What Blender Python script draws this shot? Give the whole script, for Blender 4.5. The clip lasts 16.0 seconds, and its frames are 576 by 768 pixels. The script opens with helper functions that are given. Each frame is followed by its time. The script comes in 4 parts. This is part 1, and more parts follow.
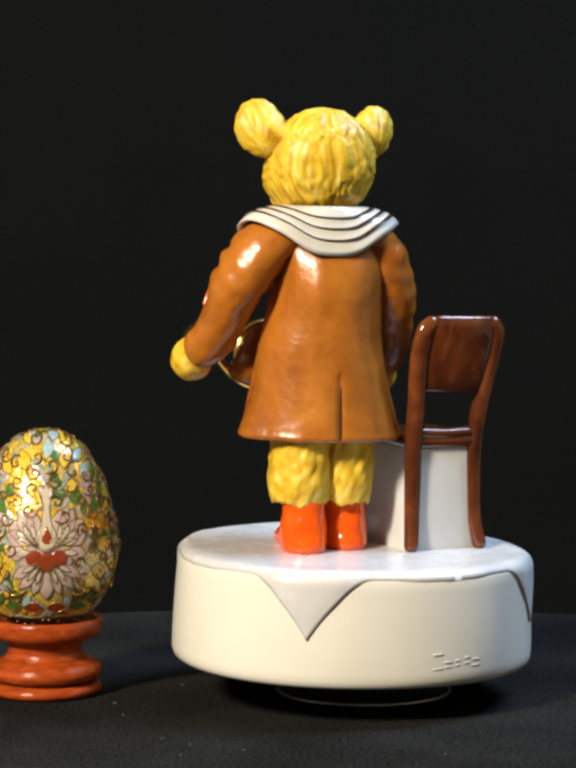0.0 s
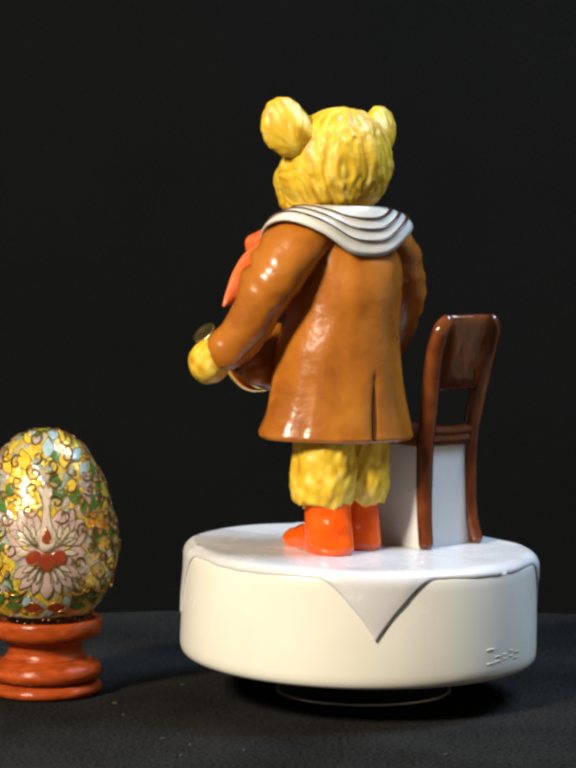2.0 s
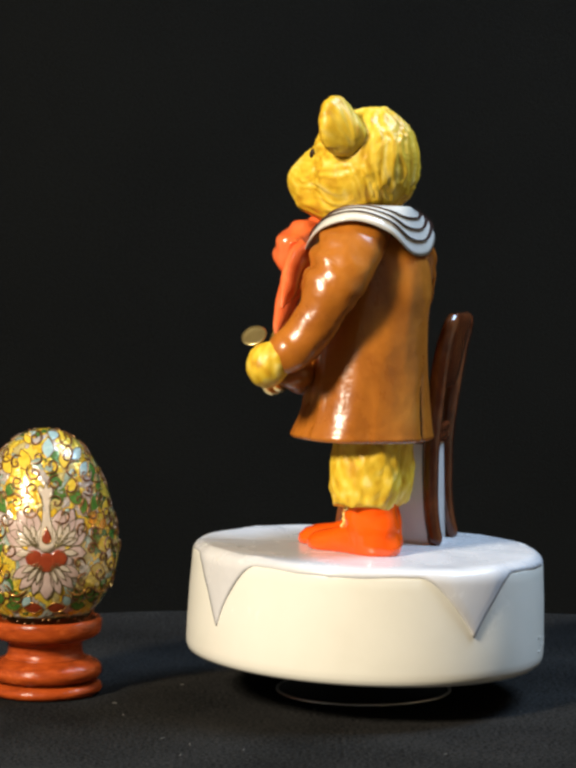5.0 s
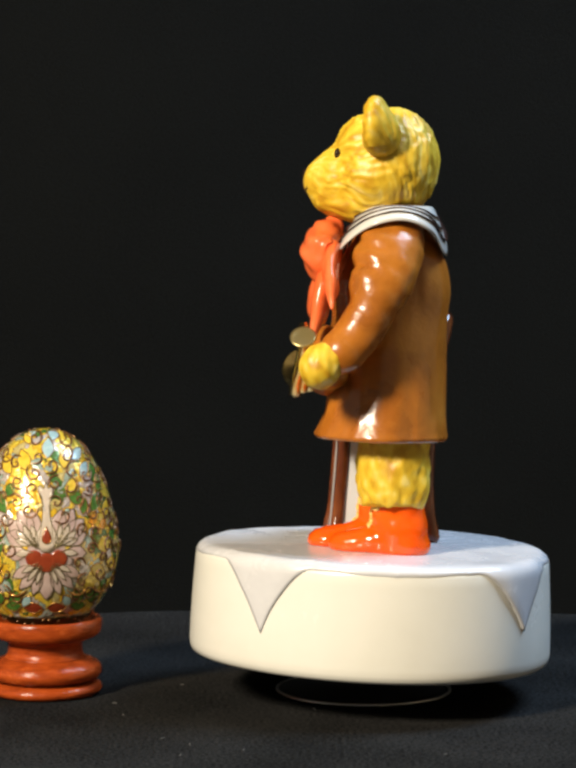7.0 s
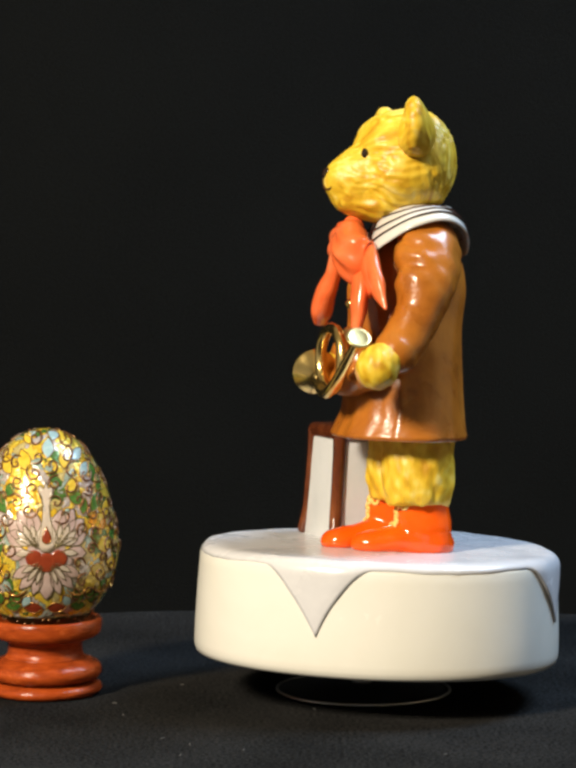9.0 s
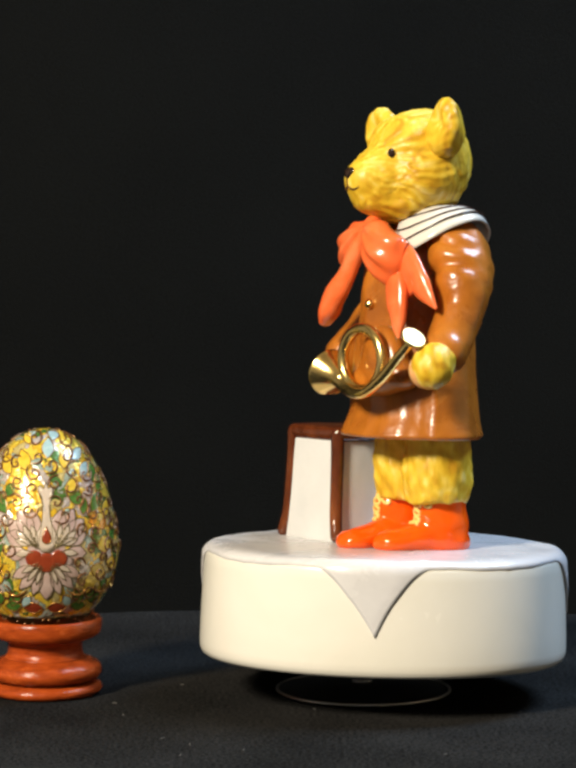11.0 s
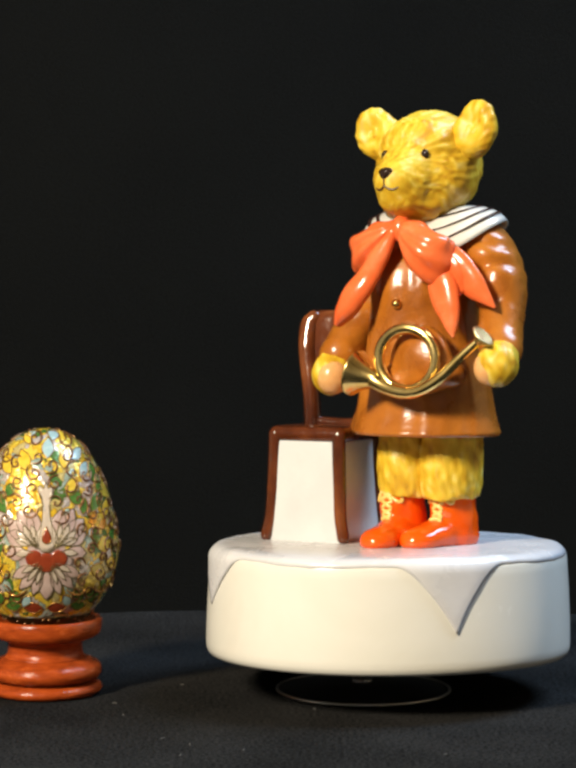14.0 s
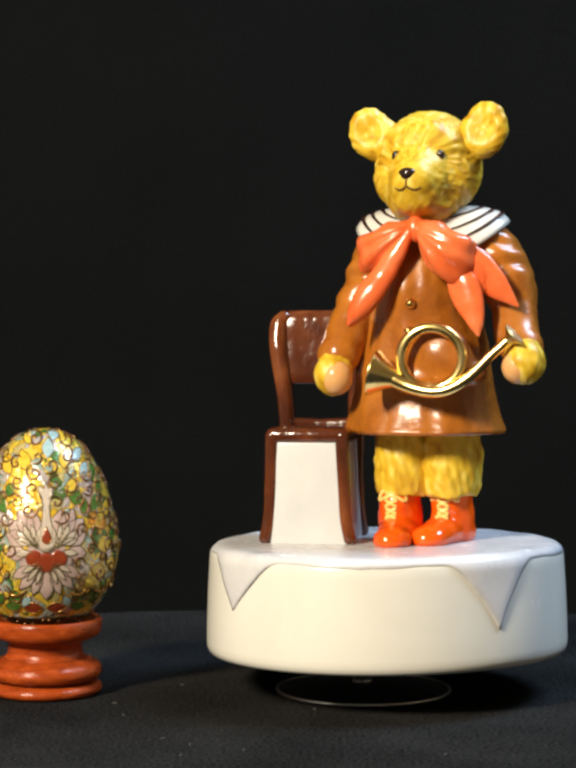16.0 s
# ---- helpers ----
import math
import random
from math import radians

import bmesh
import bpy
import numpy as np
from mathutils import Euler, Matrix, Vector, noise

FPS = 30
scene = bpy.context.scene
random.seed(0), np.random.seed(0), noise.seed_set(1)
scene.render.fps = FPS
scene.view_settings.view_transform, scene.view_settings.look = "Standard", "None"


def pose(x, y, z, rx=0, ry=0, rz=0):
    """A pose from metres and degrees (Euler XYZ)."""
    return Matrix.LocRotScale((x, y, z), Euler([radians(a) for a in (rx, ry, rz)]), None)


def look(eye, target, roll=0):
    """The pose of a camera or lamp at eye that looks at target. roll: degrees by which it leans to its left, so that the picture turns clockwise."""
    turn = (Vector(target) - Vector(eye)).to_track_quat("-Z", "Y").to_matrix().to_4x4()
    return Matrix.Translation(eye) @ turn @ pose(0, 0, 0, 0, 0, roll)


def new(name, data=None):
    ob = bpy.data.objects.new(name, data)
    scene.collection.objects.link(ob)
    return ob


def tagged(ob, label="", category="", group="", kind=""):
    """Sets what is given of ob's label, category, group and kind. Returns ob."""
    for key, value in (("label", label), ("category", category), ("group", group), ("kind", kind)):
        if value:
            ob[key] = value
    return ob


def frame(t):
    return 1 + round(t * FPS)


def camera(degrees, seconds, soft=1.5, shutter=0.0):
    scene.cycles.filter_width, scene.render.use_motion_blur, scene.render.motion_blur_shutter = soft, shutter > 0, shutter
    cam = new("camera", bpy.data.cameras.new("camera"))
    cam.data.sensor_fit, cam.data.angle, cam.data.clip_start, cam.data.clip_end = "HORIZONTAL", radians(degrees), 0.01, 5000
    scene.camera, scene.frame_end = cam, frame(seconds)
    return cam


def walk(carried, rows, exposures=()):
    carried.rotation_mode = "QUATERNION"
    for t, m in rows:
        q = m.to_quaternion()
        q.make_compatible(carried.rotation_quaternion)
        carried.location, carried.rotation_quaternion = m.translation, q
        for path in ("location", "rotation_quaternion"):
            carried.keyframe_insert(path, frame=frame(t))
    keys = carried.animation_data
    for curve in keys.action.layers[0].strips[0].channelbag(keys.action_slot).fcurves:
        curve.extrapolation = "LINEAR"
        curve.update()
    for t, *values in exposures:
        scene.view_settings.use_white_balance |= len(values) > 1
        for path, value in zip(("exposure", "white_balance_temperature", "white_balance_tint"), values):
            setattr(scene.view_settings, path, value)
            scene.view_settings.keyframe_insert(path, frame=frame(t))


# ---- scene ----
MM = 0.001
cam = camera(13.51, 16.0, soft=3.8)
EYE = Vector((-0.0231, -0.7431, 0.1427))
PITCH, LEAN = 3.671, 0.139
VIEW = pose(*EYE, 90 - PITCH, 0, 0) @ pose(0, 0, 0, 0, 0, LEAN)
walk(cam, [(0.0, VIEW), (16.0, VIEW)])

# ---- light ----
world = bpy.data.worlds.new("world")
scene.world = world
world.use_nodes = True
world.node_tree.nodes["Background"].inputs[0].default_value = (0.55, 0.62, 0.75, 1)
world.node_tree.nodes["Background"].inputs[1].default_value = 0.03


def lamp(name, eye, target, size, size_y, watts, colour):
    data = bpy.data.lights.new(name, "AREA")
    data.shape, data.size, data.size_y, data.energy, data.color = "RECTANGLE", size, size_y, watts, colour
    ob = new(name, data)
    ob.matrix_world = look(eye, target)
    return ob


lamp("lamp_warm", (-0.70, -0.93, 0.74), (0.0, 0.0, 0.08), 0.17, 0.23, 19.5, (1.0, 0.88, 0.69))
lamp("window_light", (0.62, 0.12, 1.05), (0.0, 0.0, 0.05), 0.50, 0.50, 12.5, (0.52, 0.73, 1.0))
scene.view_settings.exposure = 0.67


# ---- materials ----
def material(name):
    m = bpy.data.materials.new(name)
    m.use_nodes = True
    return m, m.node_tree, m.node_tree.nodes["Principled BSDF"]


def link(tree, a, ai, b, bi):
    tree.links.new(a.outputs[ai], b.inputs[bi])


def noise_node(tree, scale, detail=4, rough=0.55, stretch=(1, 1, 1), distortion=0.0):
    co = tree.nodes.new("ShaderNodeTexCoord")
    mp = tree.nodes.new("ShaderNodeMapping")
    mp.inputs["Scale"].default_value = stretch
    n = tree.nodes.new("ShaderNodeTexNoise")
    n.inputs["Scale"].default_value, n.inputs["Detail"].default_value = scale, detail
    n.inputs["Roughness"].default_value, n.inputs["Distortion"].default_value = rough, distortion
    link(tree, co, "Object", mp, "Vector")
    link(tree, mp, 0, n, "Vector")
    return n


def ramp(tree, src, stops, out=0):
    r = tree.nodes.new("ShaderNodeValToRGB")
    els = r.color_ramp.elements
    while len(els) < len(stops):
        els.new(0.5)
    for e, (p, c) in zip(els, stops):
        e.position, e.color = p, (*c, 1)
    link(tree, src, out, r, 0)
    return r


def bump(tree, bsdf, src, strength, dist, out=0):
    b = tree.nodes.new("ShaderNodeBump")
    b.inputs["Strength"].default_value, b.inputs["Distance"].default_value = strength, dist
    link(tree, src, out, b, "Height")
    link(tree, b, 0, bsdf, "Normal")
    return b


def glaze(name, stops, scale=90, stretch=(1, 1, 1), rough=0.14, spec=0.5, relief=0.25, relief_scale=260, depth=0.0006, metal=0.0, coat=0.0):
    """Painted and glazed ceramic: brushed colour at one scale, a slightly uneven gloss at another."""
    m, tree, b = material(name)
    n = noise_node(tree, scale, 5, 0.6, stretch, 0.4)
    link(tree, ramp(tree, n, stops), 0, b, "Base Color")
    n2 = noise_node(tree, relief_scale, 3, 0.5, stretch)
    bump(tree, b, n2, relief, depth)
    g = tree.nodes.new("ShaderNodeMapRange")
    g.inputs["To Min"].default_value, g.inputs["To Max"].default_value = rough * 0.75, rough * 1.35
    link(tree, n, 0, g, 0)
    link(tree, g, 0, b, "Roughness")
    b.inputs["Metallic"].default_value = metal
    b.inputs["Specular IOR Level"].default_value = spec
    b.inputs["Coat Weight"].default_value = coat
    b.inputs["Coat Roughness"].default_value = 0.06
    return m


def fur_glaze():
    """Yellow ground with brushed ochre and pale strokes that follow the carved strands."""
    m, tree, b = material("yellow_fur_glaze")
    n = noise_node(tree, 130, 4, 0.6)
    at = tree.nodes.new("ShaderNodeAttribute")
    at.attribute_name = "stroke"
    mixn = tree.nodes.new("ShaderNodeMath")
    mixn.operation, mixn.inputs[1].default_value = "MULTIPLY_ADD", 0.55
    link(tree, n, 0, mixn, 0)
    half = tree.nodes.new("ShaderNodeMath")
    half.operation, half.inputs[1].default_value = "MULTIPLY", 0.45
    link(tree, at, "Fac", half, 0)
    link(tree, half, 0, mixn, 2)
    stops = [(0.27, (0.47, 0.245, 0.010)), (0.44, (0.62, 0.385, 0.020)), (0.58, (0.70, 0.475, 0.040)), (0.76, (0.78, 0.61, 0.16))]
    link(tree, ramp(tree, mixn, stops), 0, b, "Base Color")
    bump(tree, b, noise_node(tree, 480, 3, 0.5, (1, 1, 0.6)), 0.35, 0.0006)
    b.inputs["Roughness"].default_value = 0.42
    b.inputs["Specular IOR Level"].default_value = 0.42
    return m


M_FUR = fur_glaze()
M_COAT = glaze("brown_coat_glaze", [(0.27, (0.17, 0.043, 0.005)), (0.43, (0.32, 0.097, 0.010)), (0.58, (0.42, 0.138, 0.014)), (0.76, (0.50, 0.190, 0.024))],
               scale=42, rough=0.27, relief=0.30, relief_scale=110, depth=0.0024, coat=0.12)
M_SLIT_SHADE = glaze("slit_shade_brown", [(0.3, (0.035, 0.012, 0.006)), (0.7, (0.06, 0.022, 0.010))], rough=0.3)
M_STRIPE = glaze("brown_stripe_paint", [(0.3, (0.030, 0.013, 0.010)), (0.7, (0.075, 0.032, 0.022))], rough=0.2)
M_WHITE = glaze("white_glaze", [(0.3, (0.58, 0.56, 0.51)), (0.7, (0.66, 0.645, 0.60))], scale=60, rough=0.13, relief=0.15)
M_CREAM = glaze("cream_base_glaze", [(0.25, (0.65, 0.625, 0.55)), (0.5, (0.70, 0.68, 0.61)), (0.75, (0.74, 0.72, 0.66))], scale=22, rough=0.24, relief=0.10, relief_scale=60)
M_CLOTH = glaze("lilac_white_cloth_glaze", [(0.3, (0.53, 0.525, 0.545)), (0.55, (0.60, 0.595, 0.61)), (0.75, (0.65, 0.645, 0.655))], scale=45, rough=0.26, relief=0.25, relief_scale=90)
M_ORANGE = glaze("orange_bow_glaze", [(0.3, (0.74, 0.105, 0.022)), (0.55, (0.84, 0.16, 0.045)), (0.78, (0.88, 0.26, 0.11))], scale=80, rough=0.22, relief=0.2, coat=0.3)
M_BOOT = glaze("orange_boot_glaze", [(0.3, (0.74, 0.070, 0.002)), (0.7, (0.86, 0.112, 0.004))], scale=60, rough=0.12, relief=0.15, coat=0.3)
M_LACE = glaze("cream_lace_paint", [(0.3, (0.78, 0.46, 0.09)), (0.7, (0.86, 0.66, 0.26))], rough=0.25)
M_CHAIR = glaze("mahogany_glaze", [(0.3, (0.036, 0.008, 0.003)), (0.52, (0.095, 0.022, 0.006)), (0.74, (0.225, 0.066, 0.017))], scale=75, stretch=(1, 1, 0.6), rough=0.14, relief=0.45, relief_scale=170, depth=0.0012, coat=0.3)
M_PANEL = glaze("pale_grey_panel_glaze", [(0.3, (0.55, 0.555, 0.56)), (0.7, (0.62, 0.62, 0.62))], scale=50, rough=0.22, relief=0.2)
M_BLACK = glaze("black_eye_glaze", [(0.3, (0.014, 0.008, 0.006)), (0.7, (0.03, 0.016, 0.010))], rough=0.08)
M_MOUTH = glaze("brown_line_paint", [(0.3, (0.07, 0.03, 0.010)), (0.7, (0.12, 0.05, 0.02))], rough=0.3)
M_SIGN = glaze("grey_pencil_mark", [(0.3, (0.48, 0.465, 0.42)), (0.7, (0.60, 0.58, 0.52))], rough=0.4, scale=500)
M_GOLD = glaze("gilded_brass", [(0.3, (0.78, 0.54, 0.17)), (0.7, (0.92, 0.70, 0.29))], scale=120, rough=0.22, relief=0.14, relief_scale=180, metal=1.0)
M_SILVER = glaze("pale_gilt_metal", [(0.3, (0.52, 0.41, 0.17)), (0.7, (0.66, 0.54, 0.26))], rough=0.30, relief=0.05, metal=1.0)
M_STEEL = glaze("dull_steel", [(0.3, (0.60, 0.60, 0.59)), (0.7, (0.74, 0.74, 0.72))], rough=0.36, relief=0.05, metal=1.0)
M_IRON = glaze("black_painted_metal", [(0.3, (0.010, 0.010, 0.010)), (0.7, (0.022, 0.022, 0.022))], rough=0.35, relief=0.1)
M_TURNED = glaze("red_brown_turned_wood", [(0.3, (0.20, 0.030, 0.006)), (0.55, (0.34, 0.055, 0.009)), (0.75, (0.46, 0.088, 0.017))], scale=150, stretch=(1, 1, 4.0), rough=0.24, spec=0.3, relief=0.4, relief_scale=320, coat=0.1)


def felt(name, low, high, rough=0.95, span=(0.35, 0.65)):
    m, tree, b = material(name)
    n = noise_node(tree, 900, 4, 0.7)
    big = noise_node(tree, 14, 3, 0.6)
    mixn = tree.nodes.new("ShaderNodeMath")
    mixn.operation = "MULTIPLY_ADD"
    mixn.inputs[1].default_value = 0.75
    link(tree, n, 0, mixn, 0)
    half = tree.nodes.new("ShaderNodeMath")
    half.operation = "MULTIPLY"
    half.inputs[1].default_value = 0.25
    link(tree, big, 0, half, 0)
    link(tree, half, 0, mixn, 2)
    link(tree, ramp(tree, mixn, [(span[0], low), (span[1], high)]), 0, b, "Base Color")
    bump(tree, b, n, 0.7, 0.0008)
    b.inputs["Roughness"].default_value = rough
    b.inputs["Specular IOR Level"].default_value = 0.03
    return m


M_FELT = felt("black_felt", (0.0036, 0.0035, 0.0034), (0.033, 0.0320, 0.0305), 0.95, (0.42, 0.62))
M_DROP = felt("black_backdrop_cloth", (0.0046, 0.0050, 0.0050), (0.0072, 0.0077, 0.0076))
# tone of the unseen room shell, set to bounce warm fill light
M_WALL = felt("warm_fill_paint", (0.64, 0.57, 0.47), (0.70, 0.63, 0.53), 0.8)
M_LINT = glaze("pale_lint", [(0.3, (0.07, 0.068, 0.064)), (0.7, (0.14, 0.137, 0.13))], rough=0.9)


def enamel():
    """Cloisonne: cells of yellow, blue and green enamel between gold wires."""
    m, tree, b = material("cloisonne_enamel")
    co = tree.nodes.new("ShaderNodeTexCoord")
    warp = noise_node(tree, 110, 3)
    add = tree.nodes.new("ShaderNodeVectorMath")
    add.operation = "MULTIPLY_ADD"
    add.inputs[1].default_value = (0.018, 0.018, 0.018)
    link(tree, warp, "Color", add, 0)
    link(tree, co, "Object", add, 2)
    cells, edge = tree.nodes.new("ShaderNodeTexVoronoi"), tree.nodes.new("ShaderNodeTexVoronoi")
    edge.feature = "DISTANCE_TO_EDGE"
    for v in (cells, edge):
        v.inputs["Scale"].default_value = 240
        link(tree, add, 0, v, "Vector")
    sep = tree.nodes.new("ShaderNodeSeparateColor")
    link(tree, cells, "Color", sep, 0)
    colour = ramp(tree, sep, [(0.0, (0.66, 0.41, 0.025)), (0.25, (0.72, 0.52, 0.06)), (0.46, (0.52, 0.42, 0.16)), (0.60, (0.30, 0.38, 0.32)), (0.74, (0.46, 0.40, 0.36)), (0.86, (0.07, 0.16, 0.03))])
    colour.color_ramp.interpolation = "CONSTANT"
    grain = noise_node(tree, 700, 3)
    tint = tree.nodes.new("ShaderNodeMix")
    tint.data_type, tint.blend_type = "RGBA", "OVERLAY"
    tint.inputs["Factor"].default_value = 0.45
    link(tree, colour, 0, tint, "A")
    link(tree, grain, 0, tint, "B")
    wire = tree.nodes.new("ShaderNodeMath")
    wire.operation, wire.inputs[1].default_value = "LESS_THAN", 0.018
    link(tree, edge, "Distance", wire, 0)
    mixc = tree.nodes.new("ShaderNodeMix")
    mixc.data_type = "RGBA"
    mixc.inputs["B"].default_value = (0.34, 0.20, 0.06, 1)
    link(tree, wire, 0, mixc, "Factor")
    link(tree, tint, "Result", mixc, "A")
    link(tree, mixc, "Result", b, "Base Color")
    half = tree.nodes.new("ShaderNodeMath")
    half.operation, half.inputs[1].default_value, half.inputs[2].default_value = "MULTIPLY_ADD", 0.4, 0.22
    link(tree, wire, 0, half, 0)
    link(tree, half, 0, b, "Metallic")
    bump(tree, b, edge, 0.65, 0.0009, "Distance")
    b.inputs["Roughness"].default_value = 0.22
    b.inputs["Coat Weight"].default_value, b.inputs["Coat Roughness"].default_value = 0.8, 0.12
    return m


M_ENAMEL = enamel()
M_PETAL = glaze("pink_enamel", [(0.3, (0.40, 0.27, 0.24)), (0.7, (0.54, 0.41, 0.36))], scale=300, rough=0.2, coat=0.5)
M_GROUND = glaze("lilac_pink_enamel", [(0.3, (0.34, 0.24, 0.22)), (0.7, (0.47, 0.36, 0.34))], scale=260, rough=0.2, coat=0.5)
M_PALE = glaze("cream_enamel", [(0.3, (0.45, 0.37, 0.29)), (0.7, (0.58, 0.49, 0.40))], scale=300, rough=0.2, coat=0.5)
M_RED = glaze("red_brown_enamel", [(0.3, (0.20, 0.028, 0.010)), (0.7, (0.28, 0.05, 0.016))], scale=300, rough=0.2, coat=0.5)
M_GREEN = glaze("green_enamel", [(0.3, (0.035, 0.11, 0.018)), (0.7, (0.10, 0.22, 0.035))], scale=400, rough=0.2, coat=0.5)
M_YELLOW = glaze("yellow_enamel", [(0.3, (0.56, 0.34, 0.02)), (0.7, (0.70, 0.52, 0.06))], scale=400, rough=0.2, coat=0.5)
M_AMBER = glaze("amber_enamel", [(0.3, (0.60, 0.19, 0.012)), (0.7, (0.72, 0.34, 0.03))], scale=400, rough=0.2, coat=0.5)
M_OLIVE = glaze("olive_brown_wire", [(0.3, (0.07, 0.055, 0.025)), (0.7, (0.20, 0.15, 0.06))], scale=500, rough=0.3, relief=0.05, metal=0.4)
M_BLUE = glaze("pale_blue_enamel", [(0.3, (0.22, 0.36, 0.38)), (0.7, (0.40, 0.52, 0.50))], scale=400, rough=0.2, coat=0.5)
M_PAD = glaze("peach_pad_glaze", [(0.3, (0.66, 0.30, 0.10)), (0.7, (0.74, 0.42, 0.17))], rough=0.25)
M_BEAD = glaze("dark_green_enamel", [(0.35, (0.012, 0.030, 0.012)), (0.6, (0.06, 0.02, 0.008))], scale=300, rough=0.3, spec=0.3)
M_SCROLL = glaze("dark_copper_wire", [(0.3, (0.07, 0.025, 0.012)), (0.7, (0.24, 0.11, 0.035))], scale=500, rough=0.28, relief=0.05, metal=0.5)
M_WIRE = glaze("copper_gold_wire", [(0.3, (0.24, 0.10, 0.025)), (0.7, (0.50, 0.27, 0.07))], scale=500, rough=0.25, relief=0.05, metal=0.7)


# ---- mesh helpers (millimetres in, metres out) ----
def part(name, bm, mat, parent=None, label="", smooth=True):
    me = bpy.data.meshes.new(name)
    bmesh.ops.recalc_face_normals(bm, faces=bm.faces[:])
    bm.to_mesh(me)
    bm.free()
    me.transform(Matrix.Scale(MM, 4))
    me.polygons.foreach_set("use_smooth", [smooth] * len(me.polygons))
    for m in mat if isinstance(mat, (list, tuple)) else [mat]:
        me.materials.append(m)
    if mat is M_FUR:
        at = me.attributes.new("stroke", "FLOAT", "POINT")
        at.data.foreach_set("value", [fur_stroke(v.co / MM) for v in me.vertices])
    ob = new(name, me)
    if parent is not None:
        ob.parent = parent
    if label:
        tagged(ob, label)
    return ob


def loft(rings, caps=True, bm=None, closed=False):
    """A skin through rings of equally many points."""
    bm = bm or bmesh.new()
    vs = [[bm.verts.new(p) for p in r] for r in rings]
    n = len(vs[0])
    pairs = list(zip(vs, vs[1:])) + ([(vs[-1], vs[0])] if closed else [])
    for a, b in pairs:
        for i in range(n):
            bm.faces.new((a[i], a[(i + 1) % n], b[(i + 1) % n], b[i]))
    if caps and not closed:
        bm.faces.new(vs[0][::-1])
        bm.faces.new(vs[-1])
    return bm


def lathe(profile, segments=96, centre=(0, 0), bm=None, caps=True):
    rings = []
    for r, z in profile:
        rings.append([(centre[0] + max(r, 0.01) * math.cos(2 * math.pi * i / segments), centre[1] + max(r, 0.01) * math.sin(2 * math.pi * i / segments), z) for i in range(segments)])
    return loft(rings, caps, bm)


def spline(points, steps):
    """Catmull-Rom through tuples of any length."""
    pts = [np.array(p, float) for p in points]
    pts = [2 * pts[0] - pts[1], *pts, 2 * pts[-1] - pts[-2]]
    out = []
    for k in range(1, len(pts) - 2):
        a, b, c, d = pts[k - 1:k + 3]
        for s in range(steps):
            t = s / steps
            out.append(0.5 * (2 * b + (c - a) * t + (2 * a - 5 * b + 4 * c - d) * t * t + (3 * b - a - 3 * c + d) * t ** 3))
    out.append(pts[-2])
    return out


def sweep(points, steps=8, segments=20, bm=None, side=(0, -1, 0), wrinkle=None, closed=False):
    """Points (x, y, z, half width, half thickness): an oval section carried along a smooth line; side is the way of its thickness."""
    path = spline(points, steps)
    n = len(path)
    rings = []
    for i, p in enumerate(path):
        a, b = path[max(i - 1, 0)], path[min(i + 1, n - 1)]
        if closed and i in (0, n - 1):
            a, b = path[n - 2], path[1]
        t = Vector((b - a)[:3]).normalized()
        s = Vector(side)
        s = (s - t * s.dot(t)).normalized()
        w = t.cross(s)
        ring = []
        for k in range(segments):
            g = 2 * math.pi * k / segments
            q = Vector(p[:3]) + w * (math.cos(g) * p[3]) + s * (math.sin(g) * p[4])
            if wrinkle:
                q += (w * math.cos(g) + s * math.sin(g)) * wrinkle(q, i / (n - 1))
            ring.append(q)
        rings.append(ring)
    if closed:
        return loft(rings[:-1], bm=bm, closed=True)
    ends = []
    for ring, p, q in ((rings[0], path[0], path[1]), (rings[-1], path[-1], path[-2])):
        c, out = Vector(p[:3]), (Vector(p[:3]) - Vector(q[:3])).normalized()
        ends.append([[c + (v - c) * f + out * (min(p[3], p[4]) * g) for v in ring] for f, g in ((0.92, 0.35), (0.7, 0.7), (0.35, 0.92))])
    return loft(ends[0][::-1] + rings + ends[1], bm=bm)


def blob_field(blobs, k=2.5):
    """The smooth union of ellipsoids (centre, radii), as a function of an array of points."""
    def value(p):
        ds = []
        for c, r in blobs:
            r = np.array(r, float)
            q = (p - np.array(c, float)) / r
            l = np.linalg.norm(q, axis=-1)
            g = np.linalg.norm(q / r, axis=-1) + 1e-9
            ds.append(l * (l - 1) / g)
        ds = np.stack(ds)
        return -k * np.log(np.exp(np.clip(-ds / k, -60, 60)).sum(0))
    return value


def reach(field, centre, dirs, far=45.0):
    lo, hi = np.zeros(len(dirs)), np.full(len(dirs), far)
    for _ in range(28):
        mid = (lo + hi) / 2
        inside = field(np.array(centre) + dirs * mid[:, None]) < 0
        lo, hi = np.where(inside, mid, lo), np.where(inside, hi, mid)
    return lo


